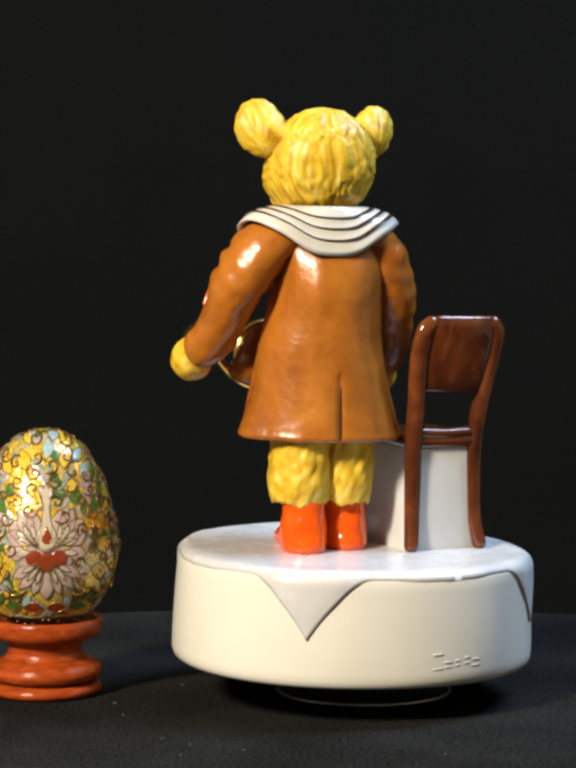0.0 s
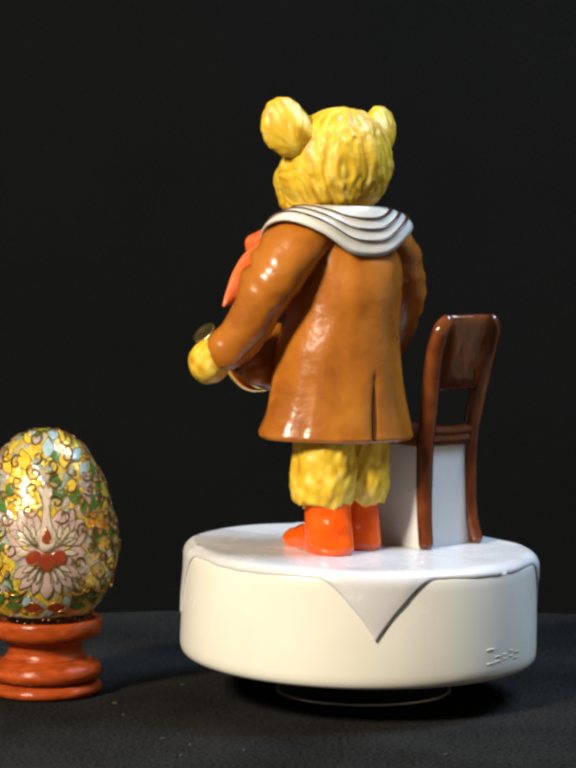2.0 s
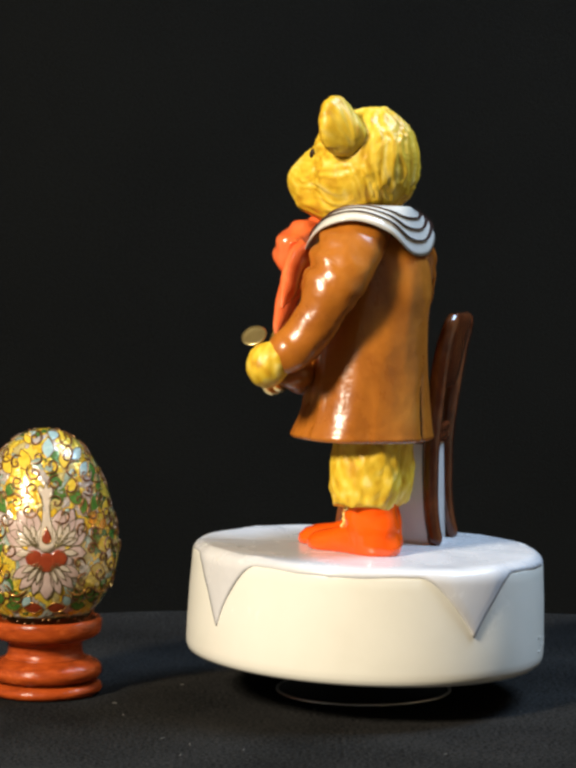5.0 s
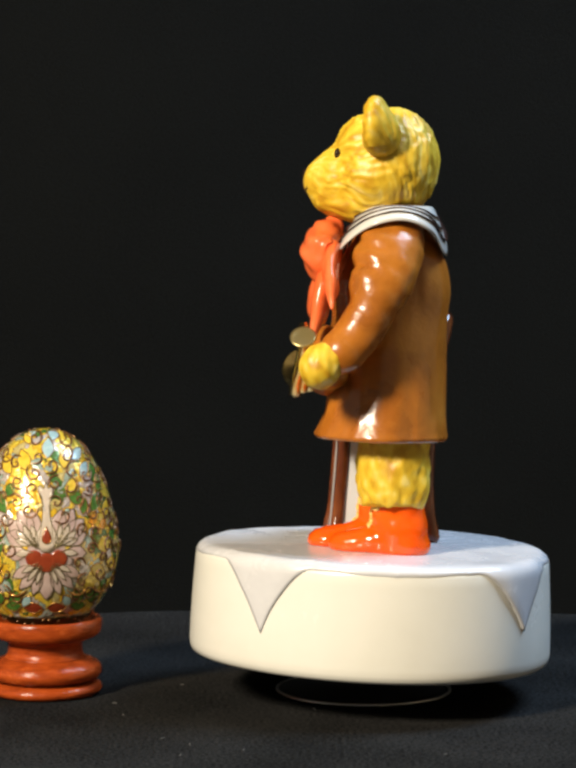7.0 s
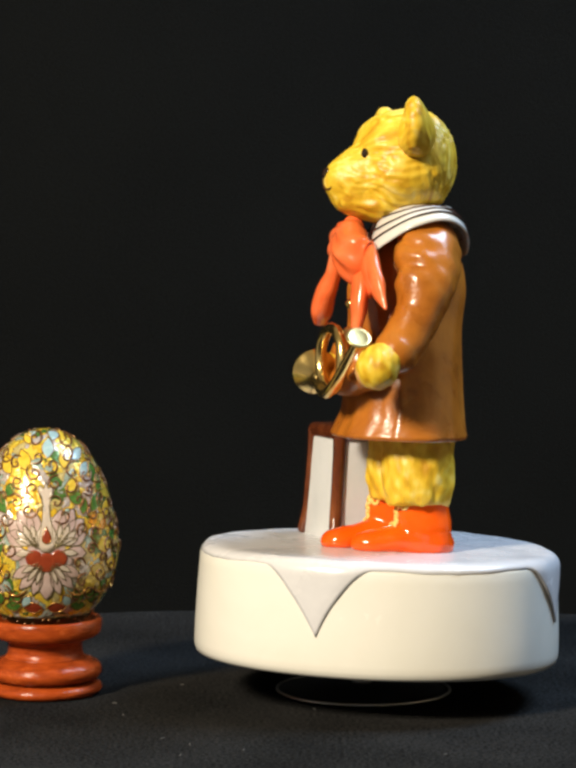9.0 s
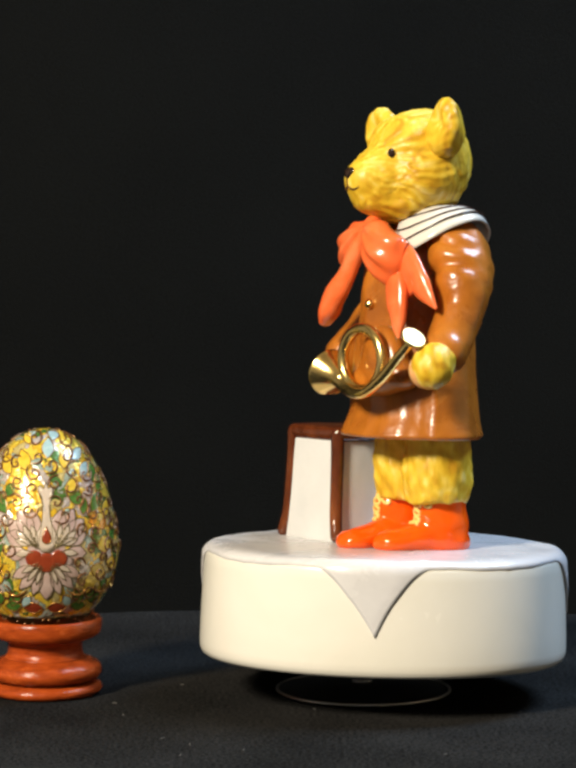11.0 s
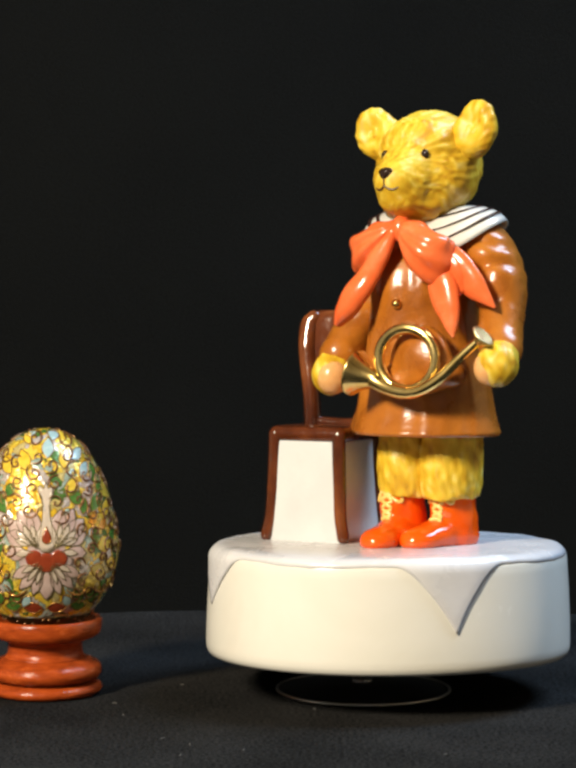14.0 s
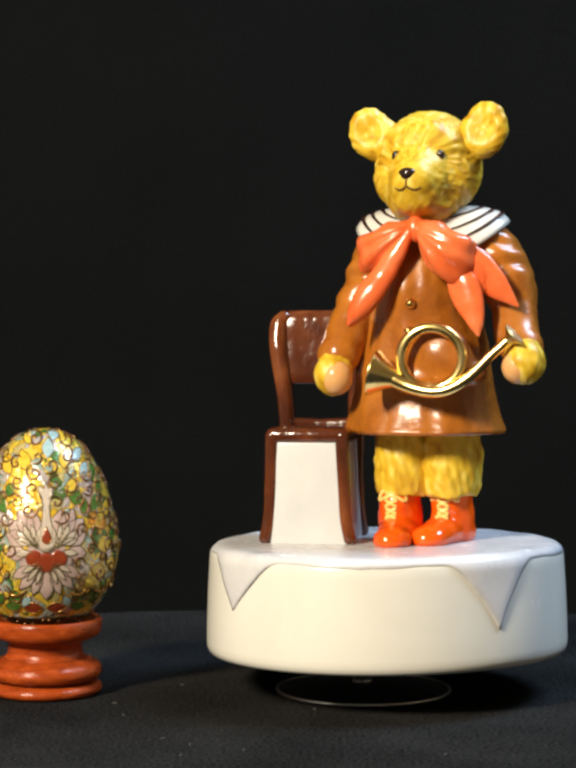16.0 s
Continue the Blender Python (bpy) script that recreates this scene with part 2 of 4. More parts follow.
def blob_mesh(field, centre, level, detail=None, bm=None, floor=None):
    """A rounded body: every direction from centre pushed out to the field's surface."""
    made = bmesh.new()
    bmesh.ops.create_icosphere(made, subdivisions=level, radius=1.0)
    dirs = np.array([v.co[:] for v in made.verts])
    dirs /= np.linalg.norm(dirs, axis=1)[:, None]
    far = reach(field, centre, dirs)
    for v, d, r in zip(made.verts, dirs, far):
        p = Vector(centre) + Vector(d) * r
        if detail:
            p += Vector(d) * detail(p)
        if floor is not None and p.z < floor:
            p.z = floor
        v.co = p
    if bm is None:
        return made
    me = bpy.data.meshes.new("scratch")
    made.to_mesh(me)
    made.free()
    bm.from_mesh(me)
    bpy.data.meshes.remove(me)
    return bm


# ---- the setting ----
TABLE_C, TABLE_R = (0.0, -255.0), 420.0


def build_setting():
    prof = [(0.02, 0.0)] + [(TABLE_R * i / 40, 0.0) for i in range(1, 40)]
    prof += [(TABLE_R - 4, 0.0), (TABLE_R - 1.5, -0.6), (TABLE_R, -2.5), (TABLE_R + 1.5, -40), (TABLE_R + 4, -240), (TABLE_R - 6, -242), (TABLE_R - 8, -20), (0.02, -18)]
    bm = bmesh.new()
    lathe(prof, 160, TABLE_C, bm)
    for v in bm.verts:
        if v.co.z > -3:
            far = math.hypot(v.co.x, v.co.y)
            v.co.z += min(1.0, max(0.0, (far - 130) / 60)) * 0.8 * noise.noise(v.co * 0.02)
        else:
            a = math.atan2(v.co.y - TABLE_C[1], v.co.x - TABLE_C[0])
            f = min(1.0, -v.co.z / 240) * 7 * math.sin(a * 22)
            v.co.x += f * math.cos(a)
            v.co.y += f * math.sin(a)
    tagged(part("table_top", bm, M_FELT), "round table covered with a black felt cloth", "table", kind="structure")

    bm = bmesh.new()
    lathe([(26, -740), (26, -735), (5, -725), (4.5, -400), (4.5, -18)], 32, TABLE_C, bm)
    for v in bm.verts:
        if v.co.z < -700:
            v.co.x, v.co.y = (v.co.x - TABLE_C[0]) * 6 + TABLE_C[0], (v.co.y - TABLE_C[1]) * 6 + TABLE_C[1]
    tagged(part("table_pedestal", bm, M_IRON), "black metal pedestal under the round table", "table", kind="structure")

    # backdrop cloth, hung in soft folds
    bm = bmesh.new()
    cols, rings = 90, []
    for j, z in enumerate((-735, -300, 0, 300, 700, 1100)):
        front, back = [], []
        for i in range(cols + 1):
            x = -1400 + 2800 * i / cols
            y = 520 + 5 * math.sin(x * 0.013) + 3 * noise.noise((x * 0.006, z * 0.002, 3))
            front.append((x, y, z))
            back.append((x, y + 3, z))
        rings.append(front + back[::-1])
    loft(rings, True, bm)
    tagged(part("backdrop", bm, M_DROP), "plain black cloth backdrop", "backdrop", kind="structure")

    # unseen room shell, added round the table as a warm bounce for fill
    def slab(name, lo, hi, label, mat):
        b = bmesh.new()
        bmesh.ops.create_cube(b, size=1)
        for v in b.verts:
            v.co = [lo[k] if v.co[k] < 0 else hi[k] for k in range(3)]
        tagged(part(name, b, mat, smooth=False), label, name.split("_")[0], kind="structure")
    slab("floor", (-1800, -2300, -790), (1800, 900, -740), "unseen floor, cream to bounce warm fill", M_WALL)
    slab("ceiling", (-1800, -2300, 1600), (1800, 900, 1650), "unseen ceiling, cream to bounce warm fill", M_WALL)
    slab("wall_north", (-1800, 900, -790), (1800, 950, 1650), "unseen wall, cream to bounce warm fill", M_WALL)
    slab("wall_south", (-1800, -2350, -790), (1800, -2300, 1650), "unseen wall, cream to bounce warm fill", M_WALL)
    slab("wall_west", (-1850, -2300, -790), (-1800, 900, 1650), "unseen wall, cream to bounce warm fill", M_WALL)
    slab("wall_east", (1800, -2300, -790), (1850, 900, 1650), "unseen wall, cream to bounce warm fill", M_WALL)


build_setting()

# ---- the musical figurine: a base that turns on its spindle ----
BASE = Vector((0.00587, 0.00365, 0.01240))
figurine = tagged(new("musical_figurine"), "glazed ceramic musical figurine of a dressed bear beside a chair", "figurine")


def yaw(t):
    """Degrees turned at t seconds; the clockwork slows a little."""
    return 200 + 8.757 * t - 3.635 * (t - 8) ** 2 / 100 - 1.069 * ((t - 8) ** 3 - 36 * (t - 8)) / 1000


def figurine_pose(t):
    return pose(0, 0, 0, 0, 0, yaw(t)) @ Matrix.Translation(BASE) @ pose(0, 0, 0, -1.52, -1.12, 0)


TOP, RIM = 33.1, 3.0
BX, BY = 13.0, 6.0


def uneven(a):
    """Ripple of the base's radius, shaped to fit its outline in the camera's view."""
    return 1 + (1.0 * math.cos(3 * a - 1.66) + 0.75 * math.sin(2 * a)) / 55


def build_base():
    prof = [(0.02, 1.5), (46, 1.5), (47.5, 0.2), (51.6, 0.0), (53.5, 0.35), (54.5, 1.2), (55.0, 2.6), (55.1, 4.5), (55.0, 10), (54.6, 20), (54.1, 28)]
    for i in range(1, 8):
        a = math.pi / 2 * i / 7
        prof.append((54.0 - RIM * (1 - math.cos(a)), TOP - RIM + RIM * math.sin(a)))
    prof += [(48, TOP), (30, TOP), (0.02, TOP)]
    bm = lathe(prof, 128)
    for v in bm.verts:
        r = math.hypot(v.co.x, v.co.y)
        if r > 40:
            a = math.atan2(v.co.y, v.co.x)
            k = uneven(a) + 0.0012 * noise.noise((3 * math.cos(a), 3 * math.sin(a), v.co.z * 0.05))
            v.co.x, v.co.y = v.co.x * k, v.co.y * k
    base = part("base", bm, M_CREAM, figurine, "round cream glazed ceramic base")
    # faint grey pencil bars on the side
    for k, (w, h) in enumerate(((3.4, 5.2), (2.6, 2.2), (1.6, 2.6), (1.8, 3.4), (2.8, 2.4))):
        bm = bmesh.new()
        a0 = math.radians(99.0 + 3.6 * k)
        rings = []
        for z in (5.6, 5.6 + h):
            ring = []
            for off, sgn in ((-0.2, 1), (0.12, -1)):
                for i in range(5)[::sgn]:
                    a = a0 + (w * (i / 4 - 0.5)) / 55
                    ring.append(((55.05 * uneven(a) + off) * math.cos(a), (55.05 * uneven(a) + off) * math.sin(a), z))
            rings.append(ring)
        # only the outline of the bar: three thin strokes
        loft([[(p[0], p[1], 5.6 + 0.35 * k % 1.2) for p in rings[0]], [(p[0], p[1], 6.1 + 0.35 * k % 1.2) for p in rings[0]]], True, bm)
        loft([[(p[0], p[1], 5.6 + h * 0.8) for p in rings[0]], [(p[0], p[1], 6.1 + h * 0.8) for p in rings[0]]], True, bm)
        part("mark", bm, M_SIGN, base, "faint grey pencil mark")


def drape(x, y, up):
    """A point of the flat cloth laid over the base: flat on top, round the rim, then down the side."""
    r = math.hypot(x, y)
    if r < 54 - RIM:
        return Vector((x, y, TOP + up))
    a, along = math.atan2(y, x), r - (54 - RIM)
    quarter = RIM * math.pi / 2
    if along < quarter:
        g = along / RIM
        rr, z = 54 - RIM + (RIM + up) * math.sin(g), TOP - RIM + (RIM + up) * math.cos(g)
    else:
        d = along - quarter
        rr, z = 54 + up + d * 0.035, TOP - RIM - d
    rr *= uneven(a)
    return Vector((rr * math.cos(a), rr * math.sin(a), z))


def build_cloth():
    turn, half, n = math.radians(58 - 45), 50.6, 84
    edge_line = np.array(spline([(0.0, 1.084), (0.20, 1.060), (0.40, 0.990), (0.53, 0.944), (0.75, 0.970), (1.0, 1.0)], 8)).T

    def hem(f):
        """How far out the cloth's edge lies, from the middle of a side (0) to its corner (1)."""
        return np.interp(f, edge_line[0], edge_line[1])
    bm = bmesh.new()
    grid = {}
    for layer, up in ((0, 0.95), (1, 0.05)):
        for i in range(n + 1):
            for j in range(n + 1):
                u, v = 2 * i / n - 1, 2 * j / n - 1
                x, y = half * u * (1 + (hem(abs(v)) - 1) * u * u), half * v * (1 + (hem(abs(u)) - 1) * v * v)
                b, d = max(0.0, min(u, -v)) ** 4, max(0.0, min(-u, -v)) ** 4
                out, twist = 1 + 0.030 * b - 0.035 * d, math.radians(1.4 * b - 1.5 * d)
                x, y = out * (x * math.cos(twist) - y * math.sin(twist)), out * (x * math.sin(twist) + y * math.cos(twist))
                x, y = x * math.cos(turn) - y * math.sin(turn), x * math.sin(turn) + y * math.cos(turn)
                edge = max(abs(u), abs(v))
                lift = up + (0.25 * noise.noise((x * 0.09, y * 0.09, 7)) if edge > 0.6 else 0)
                if layer == 0:
                    flush = max(0.0, (edge - 0.90) / 0.10) * max(0.0, 1 - (min(abs(u), abs(v)) / 0.72) ** 4)
                    lift = lift * (1 - flush) + 0.18 * flush
                    if edge > 0.97:
                        lift *= 0.85
                grid[layer, i, j] = bm.verts.new(drape(x, y, max(lift, 0.05)))
    for layer in (0, 1):
        for i in range(n):
            for j in range(n):
                bm.faces.new([grid[layer, i + a, j + b] for a, b in ((0, 0), (1, 0), (1, 1), (0, 1))])
    for k in range(n):
        for quad in (((k, 0), (k + 1, 0)), ((k, n), (k + 1, n)), ((0, k), (0, k + 1)), ((n, k), (n, k + 1))):
            (a, b), (c, d) = quad
            bm.faces.new((grid[0, a, b], grid[0, c, d], grid[1, c, d], grid[1, a, b]))
    part("table_cloth", bm, M_CLOTH, figurine, "square white ceramic cloth with four hanging corners")


build_base()
build_cloth()

# ---- the bear ----
HEAD_C = (14.4, -1.0, 147.5)
HEAD = blob_field([((14.3, 2.8, 149.7), (16.2, 13.9, 16.2)), ((14.8, -1.4, 145.2), (16.0, 12.8, 11.4)), ((15.2, -5.4, 154.2), (12.0, 8.2, 9.0)), ((16.0, -12.0, 144.0), (8.6, 8.2, 7.4)),
                   ((16.1, -18.0, 143.9), (6.0, 5.2, 5.7)), ((15.9, -11.4, 149.0), (7.2, 7.2, 4.8)), ((15.8, -13.0, 138.8), (7.4, 7.4, 5.4)), ((15.6, -6.0, 136.8), (10.4, 8.2, 5.4))], 1.1)


def head_front(x, z):
    """The y of the face at (x, z)."""
    y = np.linspace(-32, 5, 750)
    val = HEAD(np.stack([np.full_like(y, x), y, np.full_like(y, z)], 1))
    return float(y[np.argmax(val < 0)])


def head_fur(p):
    """Short strands: they run down the back of the head and spread from the middle of the face in front."""
    warp = noise.noise_vector(p * 0.10) * 1.6
    a = math.atan2(p.y - 4, p.x - BX)
    down = Vector((a * 11 + p.z * 0.14 + 1.3 * warp.x, p.z * 0.22 + 1.3 * warp.y, 0.5))
    d = p - Vector((16.0, -17.0, 149.0))
    spread = Vector((math.atan2(d.z, d.x) * 11 + 1.1 * warp.x, d.length * 0.27 + 1.5 * warp.y, 4.5))
    mix = min(1.0, max(0.0, (p.y + 3) / 10))
    v = sum(w * (noise.noise(q) + 0.65 * noise.noise(q * 2.0 + Vector((7, 0, 3)))) for q, w in ((down, mix), (spread, 1 - mix)))
    snout = min(1.0, max(0.2, ((p - Vector((16.0, -22.5, 143.5))).length - 4) / 6))
    return (0.62 * mix + 0.46 * (1 - mix)) * v * snout + 0.15 * noise.noise(p * 0.4)


def fur_stroke(p):
    """Brush strokes, 0 to 1: along the strands on the head, upright on legs and paws."""
    warp = noise.noise_vector(p * 0.10) * 1.6
    if p.z > 125:
        a = math.atan2(p.y - 4, p.x - BX)
        down = Vector((a * 15 + p.z * 0.13 + warp.x, p.z * 0.20 + warp.y, 9.5))
        d = p - Vector((16.0, -17.0, 149.0))
        spread = Vector((math.atan2(d.z, d.x) * 9 + 2 * warp.x, d.length * 0.36 + 2 * warp.y, 14.5))
        mix = min(1.0, max(0.0, (p.y + 3) / 10))
        v = mix * noise.noise(down) + (1 - mix) * noise.noise(spread)
    else:
        v = noise.noise(Vector((p.x * 0.45 + p.z * 0.16, p.y * 0.45 + p.z * 0.10, p.z * 0.26)) + warp * 0.5)
    return min(1.0, max(0.0, 0.5 + 0.75 * v))


def build_bear():
    head = part("head", blob_mesh(HEAD, HEAD_C, 6, head_fur), M_FUR, figurine, "yellow ceramic bear head with carved fur")
    # ears: rounded shells, hollowed in front
    for cx, cy, cz, rx, ry, rz, tilt in ((33.6, -0.2, 160.0, 7.0, 3.6, 8.0, 12), (-3.2, -1.6, 159.8, 6.5, 3.4, 7.5, -14)):
        ear = blob_field([((0, 0, 0), (rx, ry, rz)), ((-3.2 if cx > BX else 3.2, 1.2, -4.2), (5.6, 5.0, 5.6))], 1.8)
        m = Matrix.Translation((cx, cy, cz)) @ pose(0, 0, 0, 0, tilt, -10 if cx > BX else 12)

        def dent(p, rx=rx, rz=rz):
            f = max(0.0, 1 - (p.x / (rx * 0.72)) ** 2 - (p.z / (rz * 0.72)) ** 2)
            return (-2.4 * min(1.0, 1.7 * f) if p.y < 0 else 0.5 * f) + 0.5 * noise.noise(Vector((math.atan2(p.z + rz, p.x) * 6.5, p.y * 0.2, 0.12 * p.z)))
        bm = blob_mesh(ear, (0, 0, 0), 5, dent)
        for v in bm.verts:
            v.co = m @ v.co
        part("ear", bm, M_FUR, head)
    for blobs, c in (([((49.0, -12.0, 89.6), (6.2, 6.0, 6.5)), ((47.6, -8.4, 92.6), (5.2, 4.8, 4.8))], (48.8, -11.4, 90.0)),
                     ([((-11.4, -13.0, 85.6), (5.7, 5.8, 6.4)), ((-11.4, -9.5, 90.0), (5.4, 5.2, 5.2))], (-11.4, -12.4, 86.4))):
        part("paw", blob_mesh(blob_field(blobs, 0.8), c, 5, lambda p: 0.3 * noise.noise(Vector((p.x * 0.5, p.y * 0.5, p.z * 0.25)))), M_FUR, figurine, "yellow furry paw with a peach pad")
    for c, r in (((47.3, -12.8, 88.6), (5.0, 5.2, 5.4)), ((-9.9, -13.9, 85.0), (4.9, 5.3, 5.6))):
        part("paw_pad", blob_mesh(blob_field([(c, r)]), c, 4), M_PAD, figurine, "smooth peach paw pad")
    # furry legs
    for cx, cy in ((19.7, 6.9), (5.5, 4.8)):
        rings = []
        for j in range(31):
            f = j / 30
            z = 48.6 + 22.6 * f
            swell = 1.0 - 0.07 * max(0.0, 1 - f / 0.25) + 0.05 * math.sin(math.pi * min(1, f * 1.4))
            ring = []
            for i in range(84):
                a = 2 * math.pi * i / 84
                c, q = math.cos(a), math.sin(a)
                w = Vector((c * 4.6 + 2.0 * f, q * 4.6 + 1.2 * f, f * 4.0 + cx + 0.3 * c))
                n = noise.noise(w) + 0.6 * noise.noise(w * 2.1)
                rx, ry = 8.9 * swell + 0.7 * n, 10.2 * swell + 0.7 * n
                tuft = 1.6 * noise.noise((c * 4.5, q * 4.5, cx)) if j < 2 else 0
                ring.append((cx + rx * c, cy + ry * q, z + tuft))
            rings.append(ring)
        part("leg", loft(rings), M_FUR, figurine, "yellow furry leg")
    for x, z in ((9.7, 151.4), (22.9, 151.4)):
        y = head_front(x, z) + 0.75
        part("eye", blob_mesh(blob_field([((x, y, z), (1.5, 1.1, 1.75))]), (x, y, z), 3), M_BLACK, head, "glossy black eye")
    y = head_front(16.0, 145.2)
    part("nose", blob_mesh(blob_field([((16.0, y + 1.3, 146.0), (2.7, 1.8, 1.5)), ((16.0, y + 1.0, 144.9), (1.6, 1.5, 1.4))], 0.4), (16.0, y + 1.2, 145.6), 4), M_BLACK, head, "dark brown nose")
    bm = bmesh.new()
    on = lambda x, z, w: (x, head_front(x, z) - 0.05, z, w, w)
    sweep([on(16.0, 144.2, 0.3), on(16.0, 143.0, 0.3), on(16.0, 141.9, 0.28)], 4, 8, bm)
    for s in (-1, 1):
        sweep([on(16.0, 141.9, 0.32), on(16 + s * 1.4, 141.0, 0.36), on(16 + s * 2.9, 140.9, 0.34), on(16 + s * 4.0, 141.5, 0.2)], 5, 8, bm)
    part("mouth", bm, M_MOUTH, head, "thin brown painted mouth line")


def coat_ring(z, half, front, back, n=180):
    ring = []
    cy = (front + back) / 2
    for i in range(n):
        a = 2 * math.pi * i / n
        c, s = math.cos(a), math.sin(a)
        q = 0.97
        x = half * math.copysign(abs(c) ** q, c)
        y = (back - cy) * math.copysign(abs(s) ** q, s)
        p = Vector((BX - 1.0 + x, cy + y, z))
        fold = 0.7 * noise.noise((c * 2.2, s * 2.2, z * 0.04)) + (0.25 if s > -0.2 else 0.6) * noise.noise((c * 4.5, s * 4.5, z * 0.07))
        if c > 0:
            p.x += 2.0 * c * max(0.0, 1 - abs(z - 95) / 22)
        low = max(0.0, (86 - z) / 18)
        fold += low * (0.4 * math.sin(a * 6 + 0.8) * (1 if s < 0.6 else 0.4))
        if c < 0 and s < 0:
            p.x = BX - 1.0 + x * (1 - 0.13 * min(1.0, low) * 2 * abs(c * s))
        if s > 0.5 and abs(p.x - 12.3) < 0.9 and z < 87:
            fold -= 0.6
        if s < -0.3:
            seam = 7.6 - max(0.0, 112 - z) * 0.30
            fold += 0.9 * min(1.0, max(0.0, (p.x - seam) / 1.2)) * max(0.0, 1 - max(0.0, p.x - seam) / 14) * min(1.0, max(0.0, (z - 70) / 12)) - 0.3
        out = Vector((c, s, 0))
        ring.append(p + out * fold)
    return ring


COAT = [(67.6, 24.4, -17.6, 21.6), (68.6, 25.0, -18.2, 22.2), (70.5, 24.5, -17.4, 21.8), (76, 22.7, -15.4, 21.2), (85, 20.2, -14.8, 20.7), (95, 18.0, -14.2, 20.4),
        (104, 16.7, -13.4, 20.4), (112, 16.7, -13.6, 20.9), (119, 17.2, -12.0, 19.8), (125, 16.5, -9.2, 17.4), (130, 13.0, -5.8, 15.0), (133, 10.0, -1.2, 13.0)]


def build_coat():
    body = spline(COAT, 5)
    rings = [coat_ring(*p) for p in body]
    inner = [[Vector((BX - 1 + (v.x - BX + 1) * f, 4 + (v.y - 4) * f, z)) for v in rings[0]] for f, z in ((0.93, 67.9), (0.80, 70.0), (0.5, 71.0))]
    bm = loft(inner[::-1] + rings)
    coat = part("coat", bm, M_COAT, figurine, "brown glazed double-breasted coat with a back slit")
    mound = [((23.0, -13.6, 90.6), (10.2, 5.8, 10.4)), ((31.0, -11.6, 86.4), (6.0, 5.6, 4.2)), ((15.0, -14.0, 84.0), (7.0, 6.0, 4.4))]
    part("coat_front", blob_mesh(blob_field(mound, 1.2), (23.0, -13.6, 89.0), 5, lambda p: 0.35 * noise.noise(p * 0.16)), M_COAT, coat)
    # dark strip in the groove: the slit's shade put in as colour
    part("slit_shade", sweep([(12.3, 21.2, 68.4, 0.30, 0.5), (12.3, 20.6, 76, 0.24, 0.5), (12.3, 20.1, 84, 0.12, 0.4)], 6, 10, side=(0, 1, 0)), M_SLIT_SHADE, coat, "dark strip for the shade in the slit")

    def crease(q, f):
        high = max(0.0, 1 - abs(f - 0.34) / 0.34)
        fold = 1 - 2 * abs(math.sin(q.z * 0.34 + q.y * 0.17 - q.x * 0.12 + 1.6 * noise.noise(q * 0.08)))
        inner = min(1.0, max(0.0, (10 - q.y) / 10))
        return -1.0 * high * inner * fold + 0.8 * high * noise.noise(Vector((q.x * 0.12, q.y * 0.17, q.z * 0.27 + q.y * 0.14))) + 0.4 * noise.noise(q * 0.22)
    left = [(26.0, 6.2, 129.2, 6.4, 8.2), (33.0, 5.4, 123.4, 8.2, 9.6), (38.8, 3.8, 114.6, 7.9, 9.0), (41.6, 1.4, 106.0, 7.0, 7.0), (43.8, -2.9, 98.0, 6.7, 6.7), (46.6, -6.4, 93.8, 6.5, 6.5)]
    right = [(0.4, 8.0, 128.4, 6.2, 7.8), (-4.4, 8.0, 121.6, 7.0, 8.4), (-7.6, 6.4, 112.0, 7.2, 7.9), (-10.0, 0.6, 101.6, 6.9, 7.0), (-11.0, -5.6, 94.0, 6.6, 6.7), (-11.2, -8.6, 91.4, 6.6, 6.6)]
    for pts in (left, right):
        part("sleeve", sweep(pts, 9, 40, side=(0, -1, 0.3), wrinkle=crease), M_COAT, coat)
    for x, y, z in ((14.0, -13.9, 107.2), (13.6, -14.3, 98.8)):
        part("button", blob_mesh(blob_field([((x, y, z), (1.65, 1.1, 1.65)), ((x, y - 0.5, z), (1.0, 1.0, 1.0))], 0.3), (x, y, z), 3), M_GOLD, coat, "small gilded button")


COLLAR = np.array(spline([(-75, 15.6, 121.6), (-54, 20.2, 122.0), (-34, 22.8, 126.0), (-12, 24.2, 131.0), (10, 22.8, 133.0), (35, 19.8, 130.2), (62, 16.0, 124.8), (90, 14.4, 123.6), (118, 16.0, 124.8)], 10)).T


def collar_point(a, f):
    """Collar: a = angle round the neck, f = 0 at the neck to 1 at the rim."""
    c, s = math.cos(a), math.sin(a)
    deg = math.degrees(a)
    deg = (deg + 360) % 360
    deg = deg if deg <= 180 else deg - 360
    d = deg if -90 <= deg <= 90 else (180 - deg if deg > 90 else -180 - deg)
    d = max(-75, min(90, d))
    r1_, z1_ = np.interp(d, COLLAR[0], COLLAR[1]), np.interp(d, COLLAR[0], COLLAR[2])
    r1_ -= 4.4 * max(0.0, -c) * max(0.0, -s)
    r = 10.0 + (r1_ - 10.0) * f
    z = 135.8 + (z1_ - 135.8) * (f ** 1.25)
    z += 0.7 * math.sin(math.pi * f)
    return Vector((14.8 + r * c, 5.2 + r * s, z))


